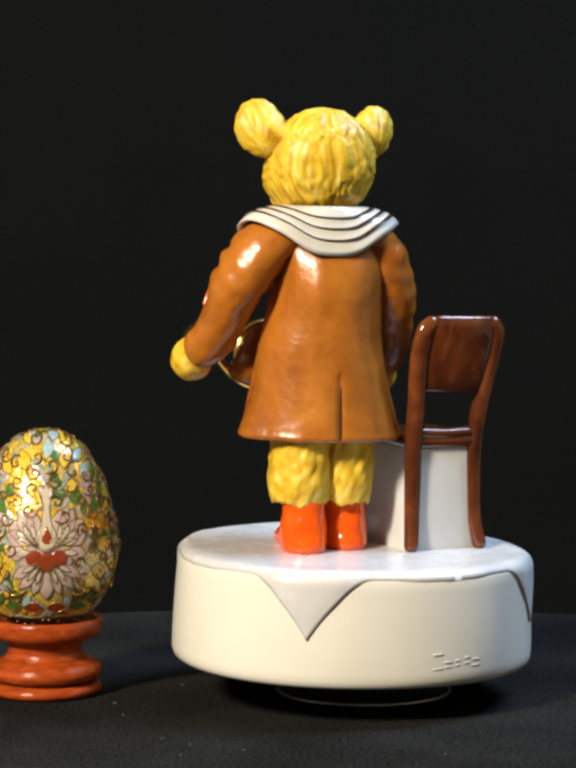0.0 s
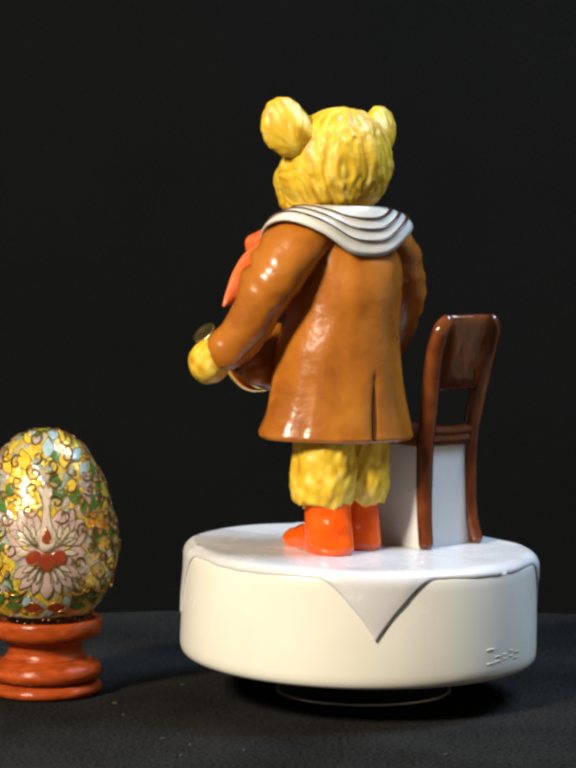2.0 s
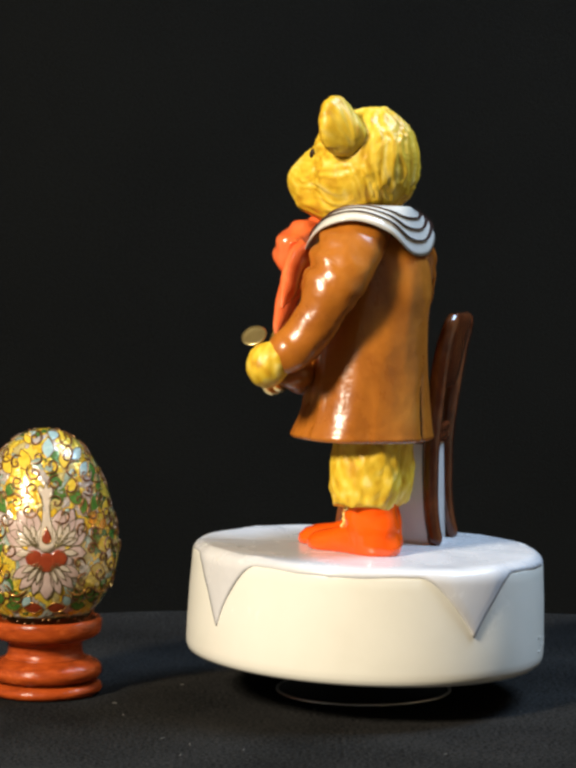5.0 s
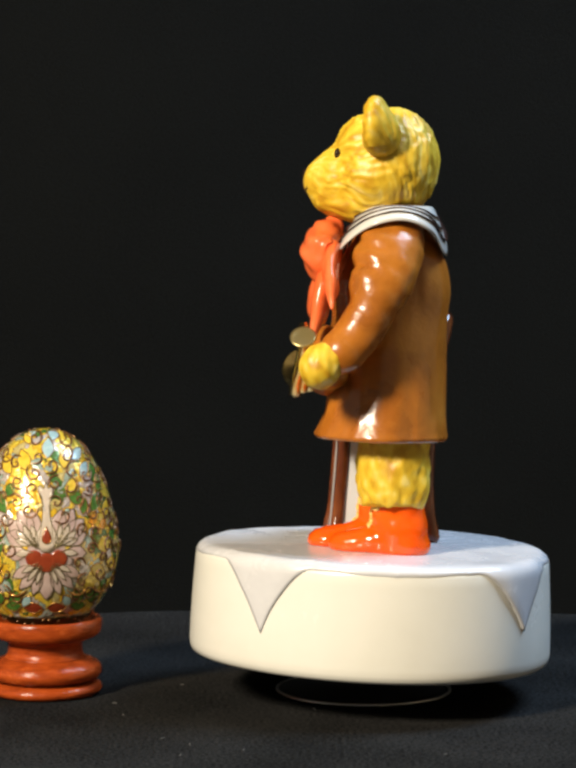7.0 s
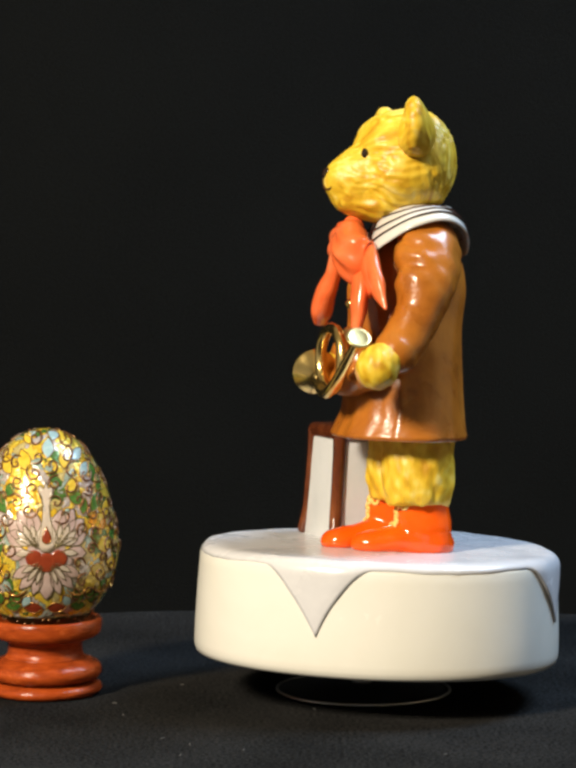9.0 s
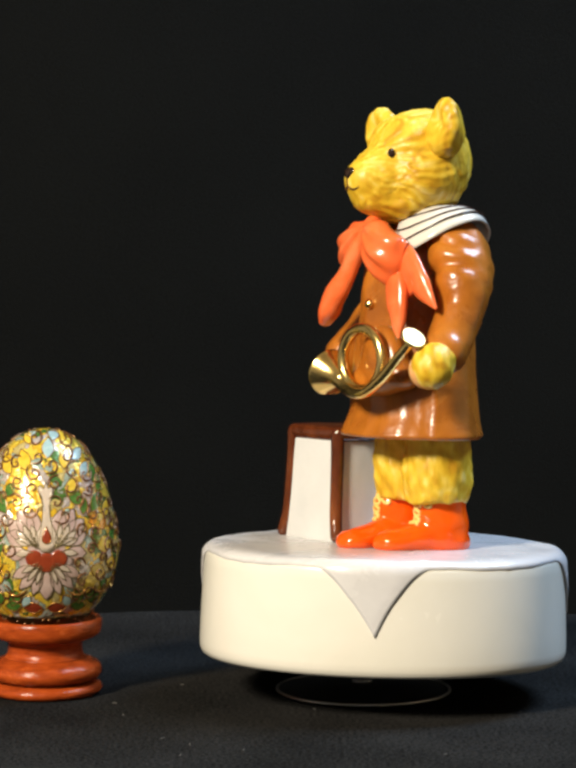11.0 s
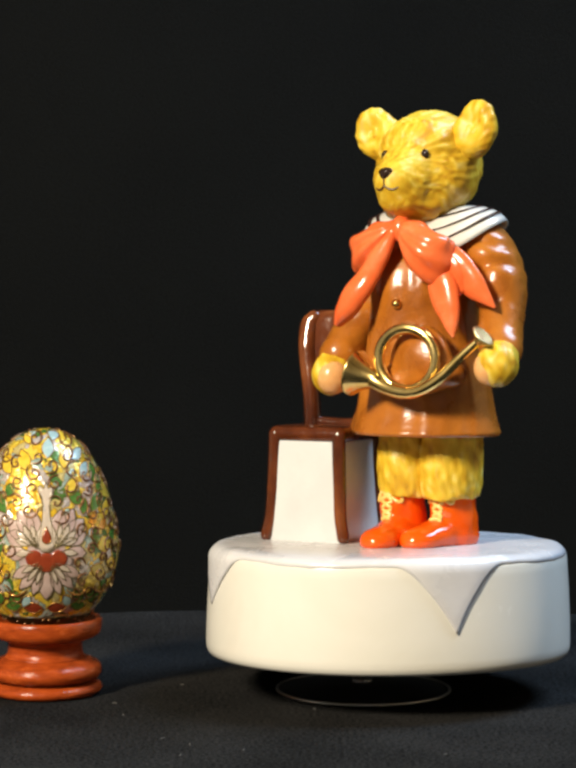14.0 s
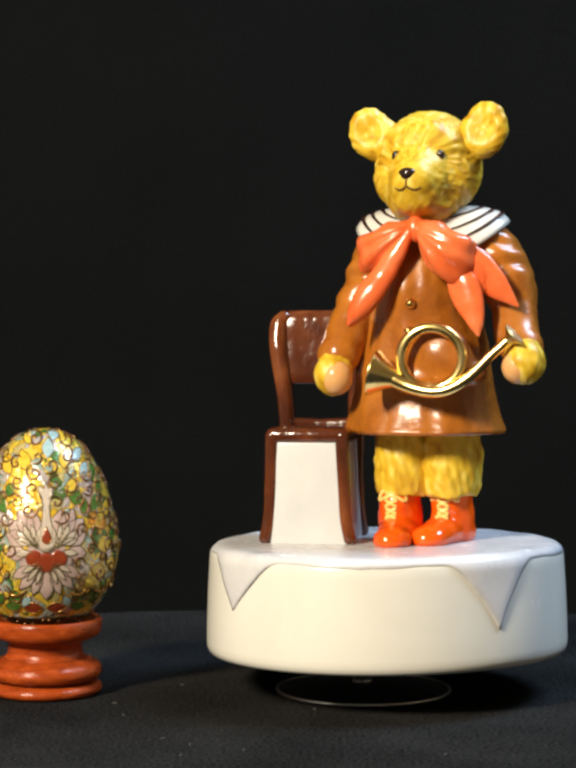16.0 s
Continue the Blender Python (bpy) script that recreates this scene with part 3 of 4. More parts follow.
def build_collar():
    a0, a1, n = math.radians(-70), math.radians(250), 132
    rings = []
    for i in range(n + 1):
        a = a0 + (a1 - a0) * i / n
        ring = []
        for j in range(15):
            p = collar_point(a, j / 14)
            up = 1.1 * (1 - max(0.0, (j - 11) / 3) ** 2 * 0.75)
            ring.append(p + Vector((0, 0, up)))
        rim = collar_point(a, 1.0)
        ring.append(rim + (rim - collar_point(a, 0.9)).normalized() * 0.9 + Vector((0, 0, -0.4)))
        for j in range(14, -1, -1):
            ring.append(collar_point(a, j / 14) - Vector((0, 0, 1.1)))
        rings.append(ring)
    collar = part("sailor_collar", loft(rings), M_WHITE, figurine, "white glazed sailor collar with three brown stripes")
    for f in (0.41, 0.65, 0.865):
        pts = []
        for i in range(60):
            p = collar_point(a0 + (a1 - a0) * (0.015 + 0.97 * i / 59), f)
            pts.append((p.x, p.y, p.z + 1.08, 0.88, 0.26))
        part("stripe", sweep(pts, 3, 8, side=(0.001, 0, 1)), M_STRIPE, collar, "thin dark brown painted stripe")


def build_bow():
    bow = part("neck_bow", blob_mesh(blob_field([((15.8, -14.0, 130.4), (2.7, 3.0, 3.2)), ((16.0, -14.2, 128.2), (2.4, 3.0, 2.8))], 0.8), (15.8, -14.0, 129.6), 4), M_ORANGE, figurine, "knot of a glossy orange ribbon bow")

    def pleat(q, f):
        spoke = math.atan2(q.z - 131, abs(q.x - 15.8) + 0.6)
        return (0.75 * math.sin(spoke * 19 + 0.6) * min(1.0, 2.2 * f) + 0.4 * noise.noise(q * 0.2)) * (1 - 0.65 * f)

    def soft_fold(q, f):
        return 0.45 * noise.noise(q * 0.16)
    part("bow_loop", sweep([(14.6, -14.3, 130.2, 2.2, 2.4), (10.4, -15.5, 128.2, 3.9, 3.4), (5.6, -15.5, 125.0, 5.4, 4.0), (1.6, -14.5, 122.9, 6.1, 3.6), (-0.9, -13.5, 122.2, 6.1, 2.4), (-1.7, -13.0, 122.1, 5.5, 1.3)], 8, 48, wrinkle=pleat), M_ORANGE, bow)
    part("bow_loop", sweep([(17.2, -14.1, 130.4, 2.4, 2.6), (21.2, -15.7, 127.6, 5.0, 4.6), (25.8, -16.1, 122.6, 7.4, 5.6), (29.2, -14.5, 119.8, 7.6, 5.0), (31.6, -12.5, 118.8, 6.8, 3.4), (32.4, -11.7, 118.6, 5.8, 1.8)], 8, 48, wrinkle=pleat), M_ORANGE, bow)
    part("bow_tail", sweep([(14.4, -16.4, 128.4, 1.9, 1.9), (10.6, -17.2, 121.8, 2.9, 2.2), (6.6, -18.2, 115.4, 3.7, 2.4), (2.8, -19.6, 109.8, 4.0, 3.2), (-0.6, -20.0, 104.8, 3.2, 3.3), (-3.0, -20.0, 101.2, 1.0, 2.0)], 8, 26, wrinkle=soft_fold), M_ORANGE, bow)
    part("bow_tail", sweep([(28.6, -13.3, 118.6, 3.8, 2.6), (31.2, -14.1, 112.0, 5.0, 2.8), (33.4, -14.9, 106.2, 4.3, 2.5), (35.1, -15.6, 101.0, 2.3, 1.6), (36.0, -15.9, 97.7, 0.4, 0.4)], 8, 24, wrinkle=soft_fold), M_ORANGE, bow)
    part("bow_tail", sweep([(29.0, -11.9, 122.6, 4.2, 2.6), (34.6, -11.5, 117.8, 5.2, 2.4), (39.6, -10.7, 112.6, 4.0, 2.0), (43.6, -10.0, 108.7, 2.2, 1.3), (46.0, -9.5, 106.4, 0.5, 0.5)], 8, 24, wrinkle=soft_fold), M_ORANGE, bow)
    part("bow_tail", sweep([(28.6, -12.1, 122.0, 4.6, 2.4), (31.4, -12.3, 117.4, 6.2, 2.6), (34.0, -12.1, 113.2, 5.2, 2.2), (35.4, -11.9, 111.0, 3.2, 1.4)], 8, 24, wrinkle=soft_fold), M_ORANGE, bow)


def build_horn():
    bm = bmesh.new()
    sweep([(12.0, -22.6, 84.6, 2.5, 2.5), (16.0, -22.6, 82.8, 2.1, 2.1), (22.0, -22.6, 81.2, 1.9, 1.9), (28.0, -22.2, 81.6, 1.7, 1.7), (34.5, -20.8, 85.4, 1.6, 1.6),
           (40.8, -18.8, 91.8, 1.45, 1.45), (45.8, -17.4, 96.4, 1.3, 1.3)], 8, 18, bm, side=(0, -1, 0.2))
    horn = part("horn", bm, M_GOLD, figurine, "gilded brass post horn with one round coil")
    ring = [(23.0 + 9.0 * math.sin(a), -20.8 + 1.7 * math.sin(a), 91.0 + 9.0 * math.cos(a), 1.7, 1.7) for a in [2 * math.pi * i / 40 for i in range(41)]]
    part("coil", sweep(ring, 2, 16, side=(0, -1, 0), closed=True), M_GOLD, horn)
    axis = Vector((-0.95, -0.06, 0.24)).normalized()
    m = Matrix.Translation((14.8, -22.0, 84.2)) @ axis.to_track_quat("Z", "Y").to_matrix().to_4x4()
    bm = lathe([(2.2, -0.5), (2.6, 2), (3.3, 4), (4.5, 6.2), (5.9, 8.2), (6.8, 9.3), (7.1, 9.8), (6.7, 10.0), (5.4, 8.5), (3.6, 6.3), (2.4, 4), (0.02, 3.5)], 40)
    for v in bm.verts:
        v.co = m @ v.co
    part("bell", bm, M_GOLD, horn, "flared gilded bell")
    m = Matrix.Translation((45.6, -17.5, 96.2)) @ Vector((0.74, 0.06, 0.67)).to_track_quat("Z", "Y").to_matrix().to_4x4()
    bm = lathe([(1.2, -0.6), (1.4, 0.4), (2.1, 1.0), (3.0, 1.8), (3.7, 2.3), (3.85, 2.6), (3.5, 2.85), (2.6, 2.7), (1.2, 2.6), (0.02, 2.6)], 28)
    for v in bm.verts:
        v.co = m @ v.co
    part("mouthpiece", bm, M_SILVER, horn, "pale gilt mouthpiece")


def build_boots():
    for cx, toe, heel, splay in ((19.0, -12.4, 18.6, -2.0), (4.2, -19.8, 12.8, 3.4)):
        ank = heel - 8.6
        blobs = [((cx, ank, 41.5), (6.7, 7.5, 8.6)), ((cx, ank - 0.6, 48.6), (6.3, 6.9, 5.0)), ((cx + splay * 0.5, ank - 7.4, 37.0), (6.1, 8.2, 5.0)),
                 ((cx + splay, toe + 6.6, 35.8), (6.0, 6.6, 4.2)), ((cx, ank + 0.8, 36.0), (6.6, 7.8, 5.0)), ((cx, ank - 5.4, 45.6), (4.4, 3.8, 5.0))]
        field = blob_field(blobs, 0.9)
        c = (cx, ank - 3, 40.0)
        boot = part("boot", blob_mesh(field, c, 5, lambda p: 0.45 * noise.noise(p * 0.22), None, TOP + 0.9), M_BOOT, figurine, "glossy orange ankle boot with cream laces")

        def on(x, a):
            """On the front of the boot: x across, a = degrees up from straight ahead."""
            d = np.array([[x / 14, -math.cos(math.radians(a)), math.sin(math.radians(a))]])
            d /= np.linalg.norm(d)
            r = reach(field, c, d)[0] + 0.15
            return tuple(np.array(c) + d[0] * r)
        for k, a in enumerate((14, 27, 40, 52)):
            part("lace", sweep([(*on(-3.0 + 0.2 * k, a), 0.62, 0.55), (*on(0, a + 4), 0.7, 0.6), (*on(3.0 - 0.2 * k, a + 9), 0.5, 0.42)], 4, 8), M_LACE, boot, "cream shoelace")
            part("lace", sweep([(*on(3.0 - 0.2 * k, a), 0.62, 0.55), (*on(0, a + 4), 0.7, 0.6), (*on(-3.0 + 0.2 * k, a + 9), 0.5, 0.42)], 4, 8), M_LACE, boot, "cream shoelace")
        for s in (-1, 1):
            part("lace_bow", sweep([(*on(0, 62), 0.5, 0.5), (*on(s * 4.2, 67), 0.6, 0.55), (*on(s * 7.2, 61), 0.6, 0.55), (*on(s * 5.0, 54), 0.55, 0.5), (*on(0, 60), 0.5, 0.5)], 5, 8), M_LACE, boot, "cream lace bow")


def build_chair():
    m = Matrix.Translation((-22.2, -1.0, 0)) @ pose(0, 0, 0, 0, 0, 11.5)

    def put(bm):
        for v in bm.verts:
            v.co = m @ v.co
        return bm

    def rounded(lo, hi, r, flare=0.0, n=6):
        rings = []
        for z, inset in [(lo[2] + r * (1 - math.cos(g)), r * (1 - math.sin(g))) for g in [math.pi / 2 * i / 4 for i in range(5)]] + \
                        [(hi[2] - r * (1 - math.cos(g)), r * (1 - math.sin(g))) for g in [math.pi / 2 * i / 4 for i in range(4, -1, -1)]]:
            k = 1 + flare * (hi[2] - z) / (hi[2] - lo[2])
            ring = []
            for sx, sy, a0 in ((1, 1, 0), (-1, 1, 90), (-1, -1, 180), (1, -1, 270)):
                for i in range(n + 1):
                    a = math.radians(a0 + 90 * i / n)
                    cx = (hi[0] if sx > 0 else lo[0]) - sx * r
                    cy = (hi[1] if sy > 0 else lo[1]) - sy * r
                    ring.append(((cx + (r - inset) * math.cos(a)) * k, (cy + (r - inset) * math.sin(a)) * k, z))
            rings.append(ring)
        return loft(rings)
    z0 = TOP + 0.9
    chair = tagged(part("chair", put(rounded((-13.0, -15.2, 64.6), (13.0, 14.2, 69.4), 2.2)), M_CHAIR, figurine), "dark brown glazed ceramic chair seat with rounded edges")
    part("support_panel", put(rounded((-10.6, -14.2, z0 - 0.4), (11.3, 12.4, 65.2), 0.8, 0.11)), M_PANEL, chair, "pale grey white block under the seat")
    for s in (-1, 1):
        w = 0.4 if s > 0 else 0.0
        part("front_leg", put(sweep([(s * 11.0 - w, -13.2, 67.0, 2.2, 2.2), (s * 11.2 - w, -13.3, 60, 2.1, 2.1), (s * 11.4, -13.9, 50, 2.0, 2.0), (s * 11.9, -14.4, 42, 1.9, 2.0), (s * 12.9 + w, -15.6 + w, z0 + 1.6, 1.9, 1.9)], 6, 18)), M_CHAIR, chair)
        part("back_leg", put(sweep([(s * 12.2, 15.0, z0 + 1.6, 2.2, 2.3), (s * 11.2, 13.2, 44, 2.3, 2.4), (s * 10.9, 12.4, 56, 2.5, 2.6), (s * 11.0, 12.4, 66, 2.7, 2.7), (s * 11.4 - 0.5, 13.2, 78, 2.7, 2.7),
                                     (s * 12.9 - 1.4, 14.8, 92, 2.9, 2.6), (s * 12.7 - 1.9, 16.5, 100, 3.0, 2.4), (s * 11.0 - 2.0, 17.2, 103.0, 2.4, 2.2)], 6, 18)), M_CHAIR, chair)
    # top panel, slightly dished
    rings = []
    for z, half, th in ((82.0, 10.0, 0.6), (82.8, 10.4, 1.3), (86, 10.8, 1.6), (92, 11.4, 1.6), (98, 11.8, 1.7), (102, 11.6, 1.9), (104.2, 11.0, 1.6), (105.2, 9.8, 0.7)):
        ring = []
        y0 = 13.2 + (z - 78) * 0.165
        for i in range(40):
            a = 2 * math.pi * i / 40
            c, s = math.cos(a), math.sin(a)
            x = half * math.copysign(abs(c) ** 0.5, c)
            dish = 0.9 * (1 - (x / 12) ** 2)
            ring.append((x - 1.9 * min(1.0, (z - 70) / 30), y0 + dish + th * math.copysign(abs(s) ** 0.7, s) + 0.2 * noise.noise((x * 0.2, z * 0.15, 2)), z))
        rings.append(ring)
    part("backrest", put(loft(rings)), M_CHAIR, chair)
    part("back_rail", put(sweep([(-11, 12.6, 69.8, 1.7, 1.7), (0, 13.0, 69.4, 1.6, 1.7), (11, 12.6, 69.8, 1.7, 1.7)], 8, 16)), M_CHAIR, chair)


build_bear()
build_coat()
build_collar()
build_bow()
build_horn()
build_boots()
build_chair()


# ---- the foot of the music box, which stays still ----
def build_foot():
    foot = tagged(new("music_box_foot"), "round black metal foot with a bright rim and a steel spindle", "stand")
    part("disc", lathe([(0.02, 0.0), (25.6, 0.0), (26.0, 0.4), (25.6, 1.0), (22, 1.2), (14, 2.4), (7, 3.0), (0.02, 3.0)], 96), M_IRON, foot)
    bm = bmesh.new()
    ring = [(26.6 * math.cos(a) + 0.4, 26.6 * math.sin(a), 0.9, 0.55, 0.55) for a in [2 * math.pi * i / 72 for i in range(73)]]
    sweep(ring, 1, 10, bm, side=(0.001, 0, 1), closed=True)
    part("rim", bm, M_STEEL, foot, "bright steel wire rim")
    part("spindle", lathe([(0.02, 2.8), (3.2, 2.8), (3.2, 4.2), (2.2, 4.6), (2.2, 14.2), (0.02, 14.2)], 24), M_STEEL, foot, "short steel spindle")


build_foot()

# ---- the egg and its stand ----
EGG_X, EGG_Y = -97.5, -2.5


def build_egg_stand():
    stand = tagged(new("egg_stand"), "turned red-brown wooden egg stand with rounded rings", "egg stand")
    for name, prof in (("foot", [(0.02, 0.0), (15.6, 0.0), (16.8, 0.5), (17.5, 1.5), (17.3, 2.6), (16.2, 3.6), (14.4, 4.1), (0.02, 4.1)]),
                       ("ring", [(0.02, 4.1), (14.4, 4.1), (14.6, 4.5), (16.4, 5.1), (17.3, 6.3), (17.4, 7.6), (16.6, 9.2), (14.6, 10.4), (12.6, 11.2), (0.02, 11.2)]),
                       ("stem", [(0.02, 11.2), (12.6, 11.2), (11.7, 12.4), (11.5, 14.0), (11.7, 15.8), (12.8, 16.8), (0.02, 16.8)]),
                       ("cup", [(0.02, 16.8), (12.8, 16.8), (15.4, 17.6), (16.8, 18.6), (17.3, 20.2), (17.4, 22.2), (17.0, 23.2), (16.3, 23.5), (15.4, 23.2), (14.4, 22.2), (12.0, 20.6), (8.0, 19.4), (0.02, 18.9)])):
        middle = spline(prof[1:-1], 3)
        part(name, lathe([prof[0]] + [(p[0], p[1]) for p in middle] + [prof[-1]], 96, (EGG_X, EGG_Y)), M_TURNED, stand)


def egg_r(z):
    if z < 46.5:
        return 22.75 * math.sqrt(max(0.0, 1 - ((46.5 - z) / 27.6) ** 2))
    f = (z - 46.5) / 35.0
    return 22.75 * math.sqrt(max(0.0, 1 - f * f)) * (1 - 0.10 * f * (1 - f) * 2)


PATTERN_UP = 5.4


def egg_at(u, z, off=0.0):
    """u: mm round the egg from the side that faces the front; z height."""
    z = max(19.5, min(80.8, z + PATTERN_UP))
    r = egg_r(z)
    g = (egg_r(z + 0.3) - egg_r(z - 0.3)) / 0.6
    a = math.radians(-83) + u / max(r, 6)
    n = Vector((math.cos(a), math.sin(a), -g)).normalized()
    return Vector((EGG_X + r * math.cos(a), EGG_Y + r * math.sin(a), z)) + n * off


def enamel_patch(outline, name, mat, parent, label, rise=0.16, wire=None):
    """A cell of enamel: outline of (u, z) pairs round its middle."""
    bm = bmesh.new()
    cu, cz = sum(p[0] for p in outline) / len(outline), sum(p[1] for p in outline) / len(outline)
    rings = []
    for f, off in ((1.0, -0.2), (1.0, rise * 0.7), (0.85, rise), (0.45, rise), (0.12, rise)):
        rings.append([egg_at(cu + (u - cu) * f, cz + (z - cz) * f, off) for u, z in outline])
    loft(rings, True, bm)
    part(name, bm, mat, parent, label)
    if wire is not None:
        pts = []
        for u, z in outline + outline[:1]:
            p = egg_at(u, z, rise)
            pts.append((p.x, p.y, p.z, 0.13, 0.13))
        sweep(pts, 2, 6, wire, side=(0.1, -1, 0.1))


def tear(u, z, length, width, n=20):
    """A drop with its point up."""
    out = []
    for i in range(n):
        t = 2 * math.pi * i / n
        along = (1 - math.cos(t)) / 2
        out.append((u + width / 2 * math.sin(t) * along ** 0.7 * 1.25, z + length * (1 - along)))
    return out


def drop(u, z, angle, length, width, n=18, sharp=1.4):
    """Petal outline: foot at (u, z), pointing angle degrees from up, clockwise."""
    out = []
    a = math.radians(angle)
    for i in range(n):
        t = 2 * math.pi * i / n
        along = (1 - math.cos(t)) / 2
        across = math.sin(t) * math.sin(math.pi * along ** sharp) ** 0.6 if along < 0.999 else 0
        x, y = width / 2 * across, length * along
        out.append((u + x * math.cos(a) + y * math.sin(a), z - x * math.sin(a) + y * math.cos(a)))
    return out


def build_egg():
    rng = random.Random(5)
    prof = [(max(0.02, egg_r(z)), z) for z in [18.95 + 62.5 * (0.5 - 0.5 * math.cos(math.pi * i / 70)) for i in range(71)]]
    egg = tagged(part("cloisonne_egg", lathe(prof, 120, (EGG_X, EGG_Y)), M_ENAMEL), "cloisonne enamel egg with a pink lotus and gold scrolls", "egg")
    wire = bmesh.new()
    U, Z = 0.0, 39.5
    # lotus petals on a pale ground
    vein = bmesh.new()
    enamel_patch([(U + (9.6 + 0.9 * math.sin(5 * a)) * math.cos(a), Z + 1.4 + (9.6 + 1.0 * math.sin(6 * a)) * math.sin(a)) for a in [2 * math.pi * i / 60 for i in range(60)]], "flower_ground", M_GROUND, egg, "lilac pink enamel ground", 0.06, None)
    for side in (-1, 1):
        for foot_u, foot_z, ang, ln, wd in ((3.4, 43.0, 72, 9.6, 5.4), (3.2, 42.5, 48, 11.6, 5.6), (2.6, 42.0, 27, 13.0, 5.4), (2.2, 42.4, 12, 11.4, 4.6), (3.8, 41.0, 96, 8.8, 4.6),
                                            (2.0, 37.6, 118, 9.6, 3.6), (1.4, 37.0, 138, 10.4, 3.4), (0.9, 36.6, 160, 9.6, 3.0)):
            upper = ang < 100
            enamel_patch(drop(U + side * foot_u, foot_z, side * ang, ln, wd, 18, 1.9 if upper else 1.6), "petal", M_PETAL, egg, "lilac pink enamel petal edged with wire", 0.16, vein)
            enamel_patch(drop(U + side * (foot_u + 0.5), foot_z, side * (ang + 3), ln * 0.6, wd * 0.42, 14), "petal_heart", M_PALE, egg, "", 0.22, vein)
    enamel_patch(drop(U, 37.0, 180, 11.0, 4.6, 18, 1.8), "petal", M_PETAL, egg, "lilac pink enamel petal edged with wire", 0.16, vein)
    # the tall middle petal with its red drop
    vase = [(-3.4, 43.2), (-3.4, 45.2), (-2.3, 47.6), (-1.3, 50.0), (-1.0, 54), (-1.3, 57.0), (-2.6, 59.4), (-1.6, 60.4), (-0.7, 59.4), (0, 61.6), (0.7, 59.4), (1.6, 60.4), (2.6, 59.4), (1.3, 57.0), (1.0, 54), (1.3, 50.0), (2.3, 47.6), (3.4, 45.2), (3.4, 43.2), (1.6, 41.4), (0, 40.9), (-1.6, 41.4)]
    enamel_patch(vase, "middle_petal", M_PALE, egg, "cream enamel middle petal", 0.26, vein)
    enamel_patch(tear(0, 43.4, 5.0, 3.0), "red_drop", M_RED, egg, "red-brown enamel drop", 0.45, wire)
    for cu, cz, r in ((-3.7, 39.0, 2.6), (0, 37.8, 3.0), (3.7, 39.0, 2.6)):
        enamel_patch([(cu + r * math.cos(a), cz + r * math.sin(a)) for a in [2 * math.pi * i / 16 for i in range(16)]], "red_lobe", M_RED, egg, "red-brown enamel lobe", 0.28, None)
    # leaves and yellow, blue cells round the flower
    cells = [(14.5, 52, 40, 8, 4.5, M_GREEN), (12.0, 55, -60, 6.5, 4.0, M_GREEN), (18.0, 57.5, 20, 6, 4, M_GREEN), (-12.5, 52, -35, 8, 4.5, M_GREEN), (-15, 47, -80, 6, 4, M_GREEN), (-13.5, 57, 50, 6, 3.5, M_GREEN),
             (15.0, 47.5, 60, 7, 4.6, M_YELLOW), (16.5, 41.5, 80, 7.5, 5, M_YELLOW), (14.0, 35.5, 110, 7, 4.6, M_YELLOW), (-15.5, 41, -80, 7, 5, M_YELLOW), (-13, 34, -110, 7, 5, M_YELLOW), (-9, 29.0, 200, 5.5, 4, M_GREEN),
             (9, 29.5, 160, 5.5, 4, M_GREEN), (5.0, 27.5, 150, 4.5, 3, M_BLUE), (-5.0, 27.5, 210, 4.5, 3, M_BLUE), (6.5, 57, 30, 6.5, 4.2, M_YELLOW), (-6.5, 56.5, -30, 7, 4.6, M_YELLOW), (5.5, 65, 10, 6, 4, M_YELLOW),
             (-5.5, 64.5, -20, 6.5, 4.4, M_YELLOW), (0.5, 68, 5, 6, 3.6, M_BLUE), (11, 62.5, 40, 5.5, 3.6, M_BLUE), (-11, 63.5, -40, 6, 4, M_YELLOW), (5.0, 72.5, 30, 5, 3, M_YELLOW), (-4.5, 72.0, -30, 5, 3.2, M_YELLOW),
             (20.5, 50, 30, 6, 4, M_YELLOW), (22, 43, 60, 6, 4, M_GREEN), (21, 36.5, 100, 6, 4, M_YELLOW), (18.5, 31.5, 130, 5, 3.4, M_GREEN), (-19.5, 52, -30, 6, 4, M_YELLOW), (-20.5, 36, -100, 6, 4, M_GREEN), (13.5, 45, 30, 3, 2, M_BLUE),
             (-13, 26.5, -100, 7, 4.6, M_GREEN), (12.5, 26.5, 95, 7, 4.6, M_GREEN), (0, 23.5, 90, 6, 3.4, M_RED), (-1, 23.5, -90, 6, 3.4, M_RED), (7, 24.0, 95, 6, 3.6, M_GREEN), (-7.5, 24.0, -95, 6, 3.6, M_GREEN), (18, 60, -20, 7, 4.6, M_GREEN), (11.5, 51.5, 10, 5, 3.0, M_GREEN),
             (2, 73, 20, 5, 4, M_BLUE), (-3, 74.5, -60, 5, 3.4, M_BLUE), (8, 67.5, 60, 6, 3.4, M_BLUE), (13.5, 49.0, 70, 4.6, 3.4, M_AMBER), (17.5, 47.0, 60, 4.4, 3.2, M_AMBER), (5.4, 51.8, 45, 2.4, 2.0, M_BLUE)]
    for u, z, ang, ln, wd, m in cells:
        enamel_patch(drop(u, z, ang, ln, wd, 16, 0.9), "enamel_cell", m, egg, "", 0.14, wire)
    # scrolls
    scroll = bmesh.new()
    spots = []
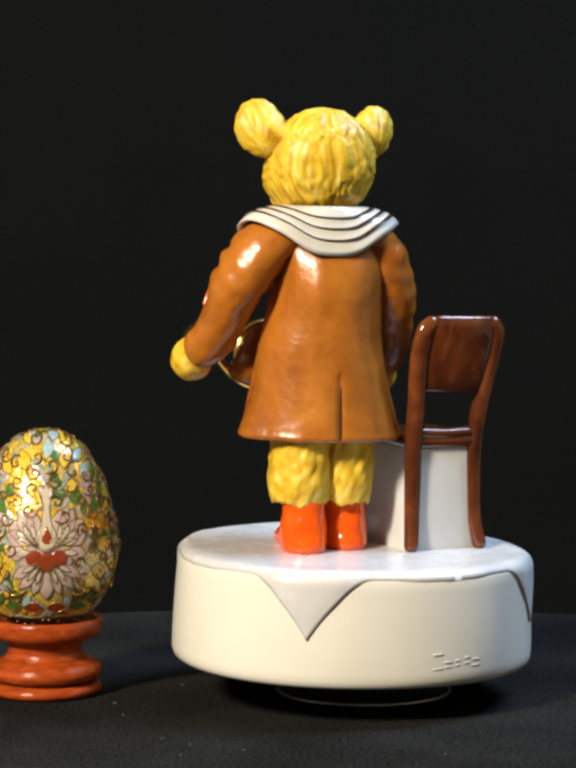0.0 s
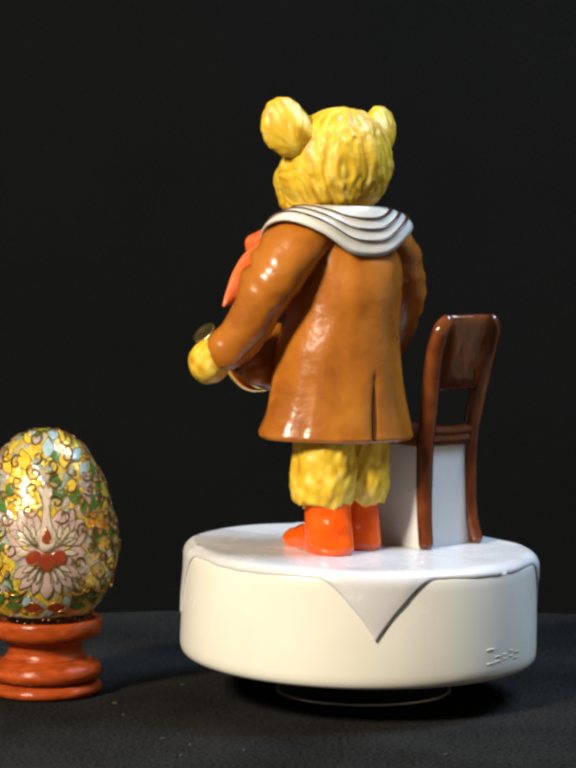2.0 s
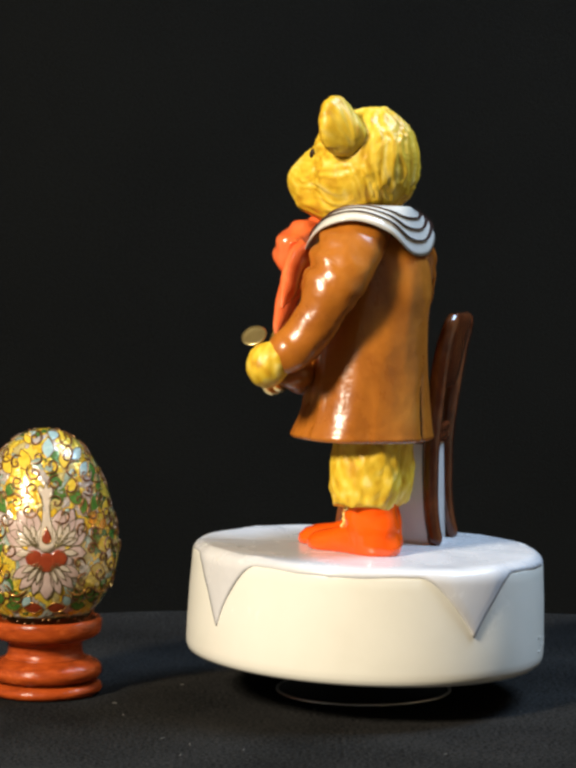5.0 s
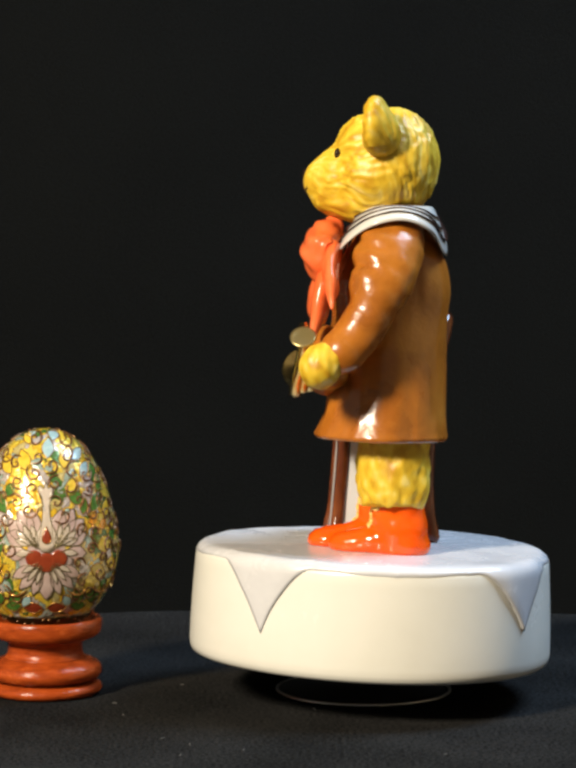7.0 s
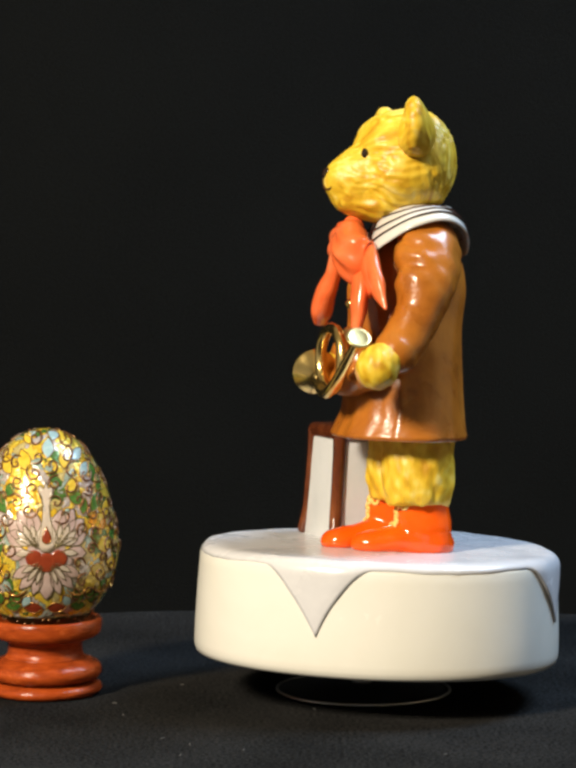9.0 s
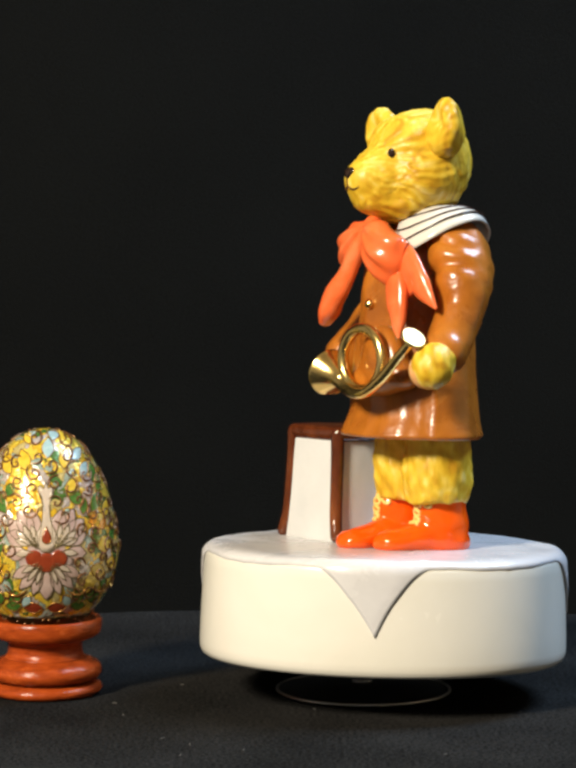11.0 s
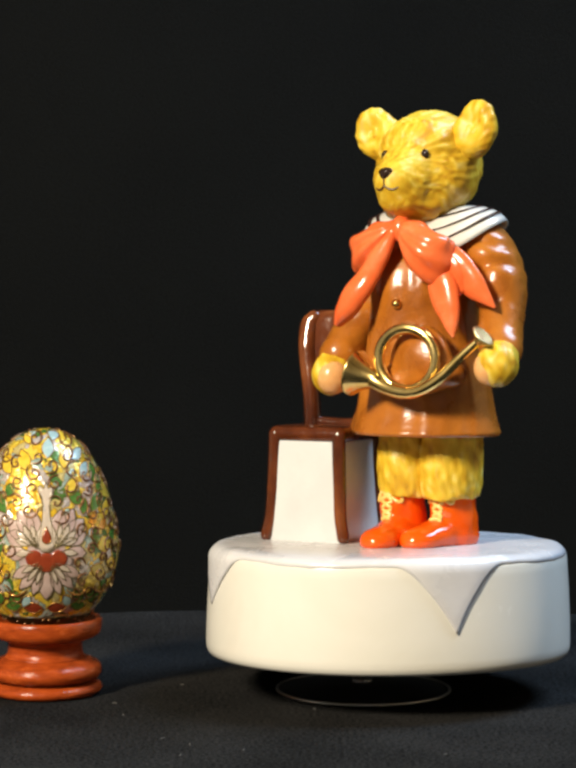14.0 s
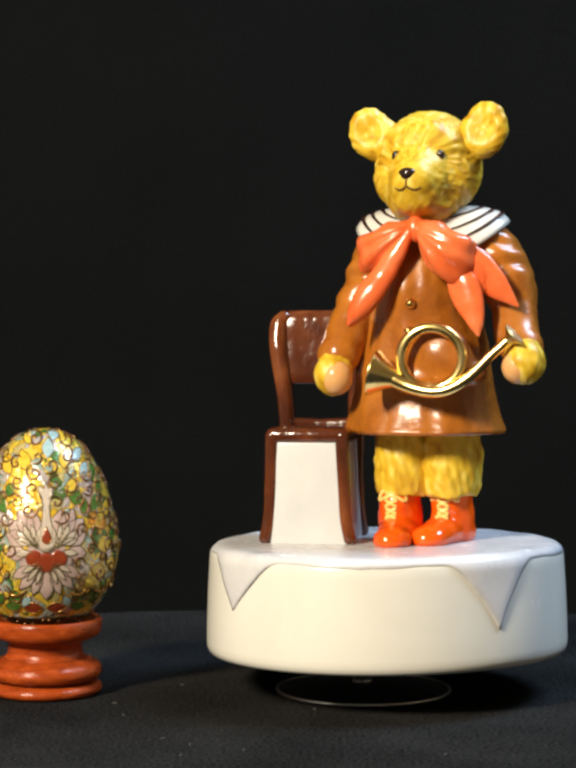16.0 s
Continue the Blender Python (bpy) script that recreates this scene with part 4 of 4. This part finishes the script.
    for _ in range(900):
        u, z = rng.uniform(-34, 34), rng.uniform(25, 78)
        if abs(u) > egg_r(z) * 1.5 or (abs(u) < 9.5 and z < 51 and z > 29) or (abs(u) < 2.5 and z < 62):
            continue
        if all((u - a) ** 2 + (z - b) ** 2 > 19 for a, b in spots):
            spots.append((u, z))
    for u, z in spots:
        turn, hand, size = rng.uniform(0, 6.28), rng.choice((-1, 1)), rng.uniform(1.5, 2.7)
        winds = rng.uniform(4.2, 8.0)
        pts = []
        for i in range(15):
            t = i / 14
            a, r = turn + hand * winds * t, size * (1 - 0.8 * t)
            p = egg_at(u + r * math.cos(a), z + r * math.sin(a), 0.2)
            pts.append((p.x, p.y, p.z, 0.34 - 0.1 * t, 0.22))
        p = egg_at(u + size * math.cos(turn) - hand * -1.6 * math.sin(turn), z + size * math.sin(turn) - hand * 1.6 * math.cos(turn), 0.2)
        sweep([(p.x, p.y, p.z, 0.16, 0.16)] + pts, 2, 6, scroll, side=(0.1, -1, 0.1))
    # bright crescents above the foot of the egg
    for side in (-1, 1):
        for k in range(3):
            pts = []
            for i in range(9):
                t = i / 8 - 0.5
                p = egg_at(side * (9.5 + 9.0 * k) + 7.0 * t, 27.4 + 7.5 * t * t, 0.25)
                pts.append((p.x, p.y, p.z, 0.42 - 1.1 * t * t, 0.3))
            sweep(pts, 2, 6, wire, side=(0.1, -1, 0.1))
    tagged(part("petal_wire", vein, M_OLIVE, egg, "thin olive-brown wire round the petals"), kind="stuff")
    tagged(part("wire_scroll", scroll, M_SCROLL, egg, "dark copper wire scrolls"), kind="stuff")
    part("foot_band", lathe([(egg_r(z) + 0.12, z) for z in [19.2 + 0.45 * k for k in range(15)]], 96, (EGG_X, EGG_Y)), M_BEAD, egg, "dark enamel band at the foot of the egg")
    beads = bmesh.new()
    for i in range(30):
        u = -38 + 76 * (i + rng.uniform(-0.3, 0.3)) / 29
        p = egg_at(u, rng.uniform(22.5, 26.0) - PATTERN_UP, 0.1)
        c, r = (p.x, p.y, p.z), rng.uniform(0.35, 0.8)
        blob_mesh(blob_field([(c, (r, r, r * 0.8))]), c, 2, None, beads)
    tagged(part("bead_band", beads, M_SCROLL, egg, "uneven row of dark copper beads"), kind="stuff")
    tagged(part("cell_wire", wire, M_WIRE, egg, "raised copper-gold wire round the enamel cells"), kind="stuff")


build_egg_stand()
build_egg()


def build_lint():
    rng = random.Random(11)
    bm = bmesh.new()
    spots = [(-0.058, -0.070), (-0.050, -0.078), (-0.052, -0.092), (-0.075, -0.020), (-0.035, -0.085), (0.02, -0.09), (-0.056, 0.01)]
    spots += [(rng.uniform(-0.11, 0.10), rng.uniform(-0.14, 0.06)) for _ in range(4)]
    for x, y in spots:
        a, ln = rng.uniform(0, 6.28), rng.uniform(0.25, 0.8)
        p = Vector((x * 1000, y * 1000, 0.12))
        d = Vector((math.cos(a), math.sin(a), 0)) * ln
        s = rng.uniform(0.08, 0.16)
        sweep([(*(p - d), s, s), (*(p + Vector((-d.y, d.x, 0)) * 0.3), s, s), (*(p + d), s, s)], 2, 6, bm, side=(0, 0, 1))
    tagged(part("lint", bm, M_LINT), "tiny pale lint specks on the black felt", "lint", kind="stuff")


build_lint()


# ---- what moves ----
def motions():
    walk(figurine, [(0.5 * k, figurine_pose(0.5 * k)) for k in range(33)])


motions()
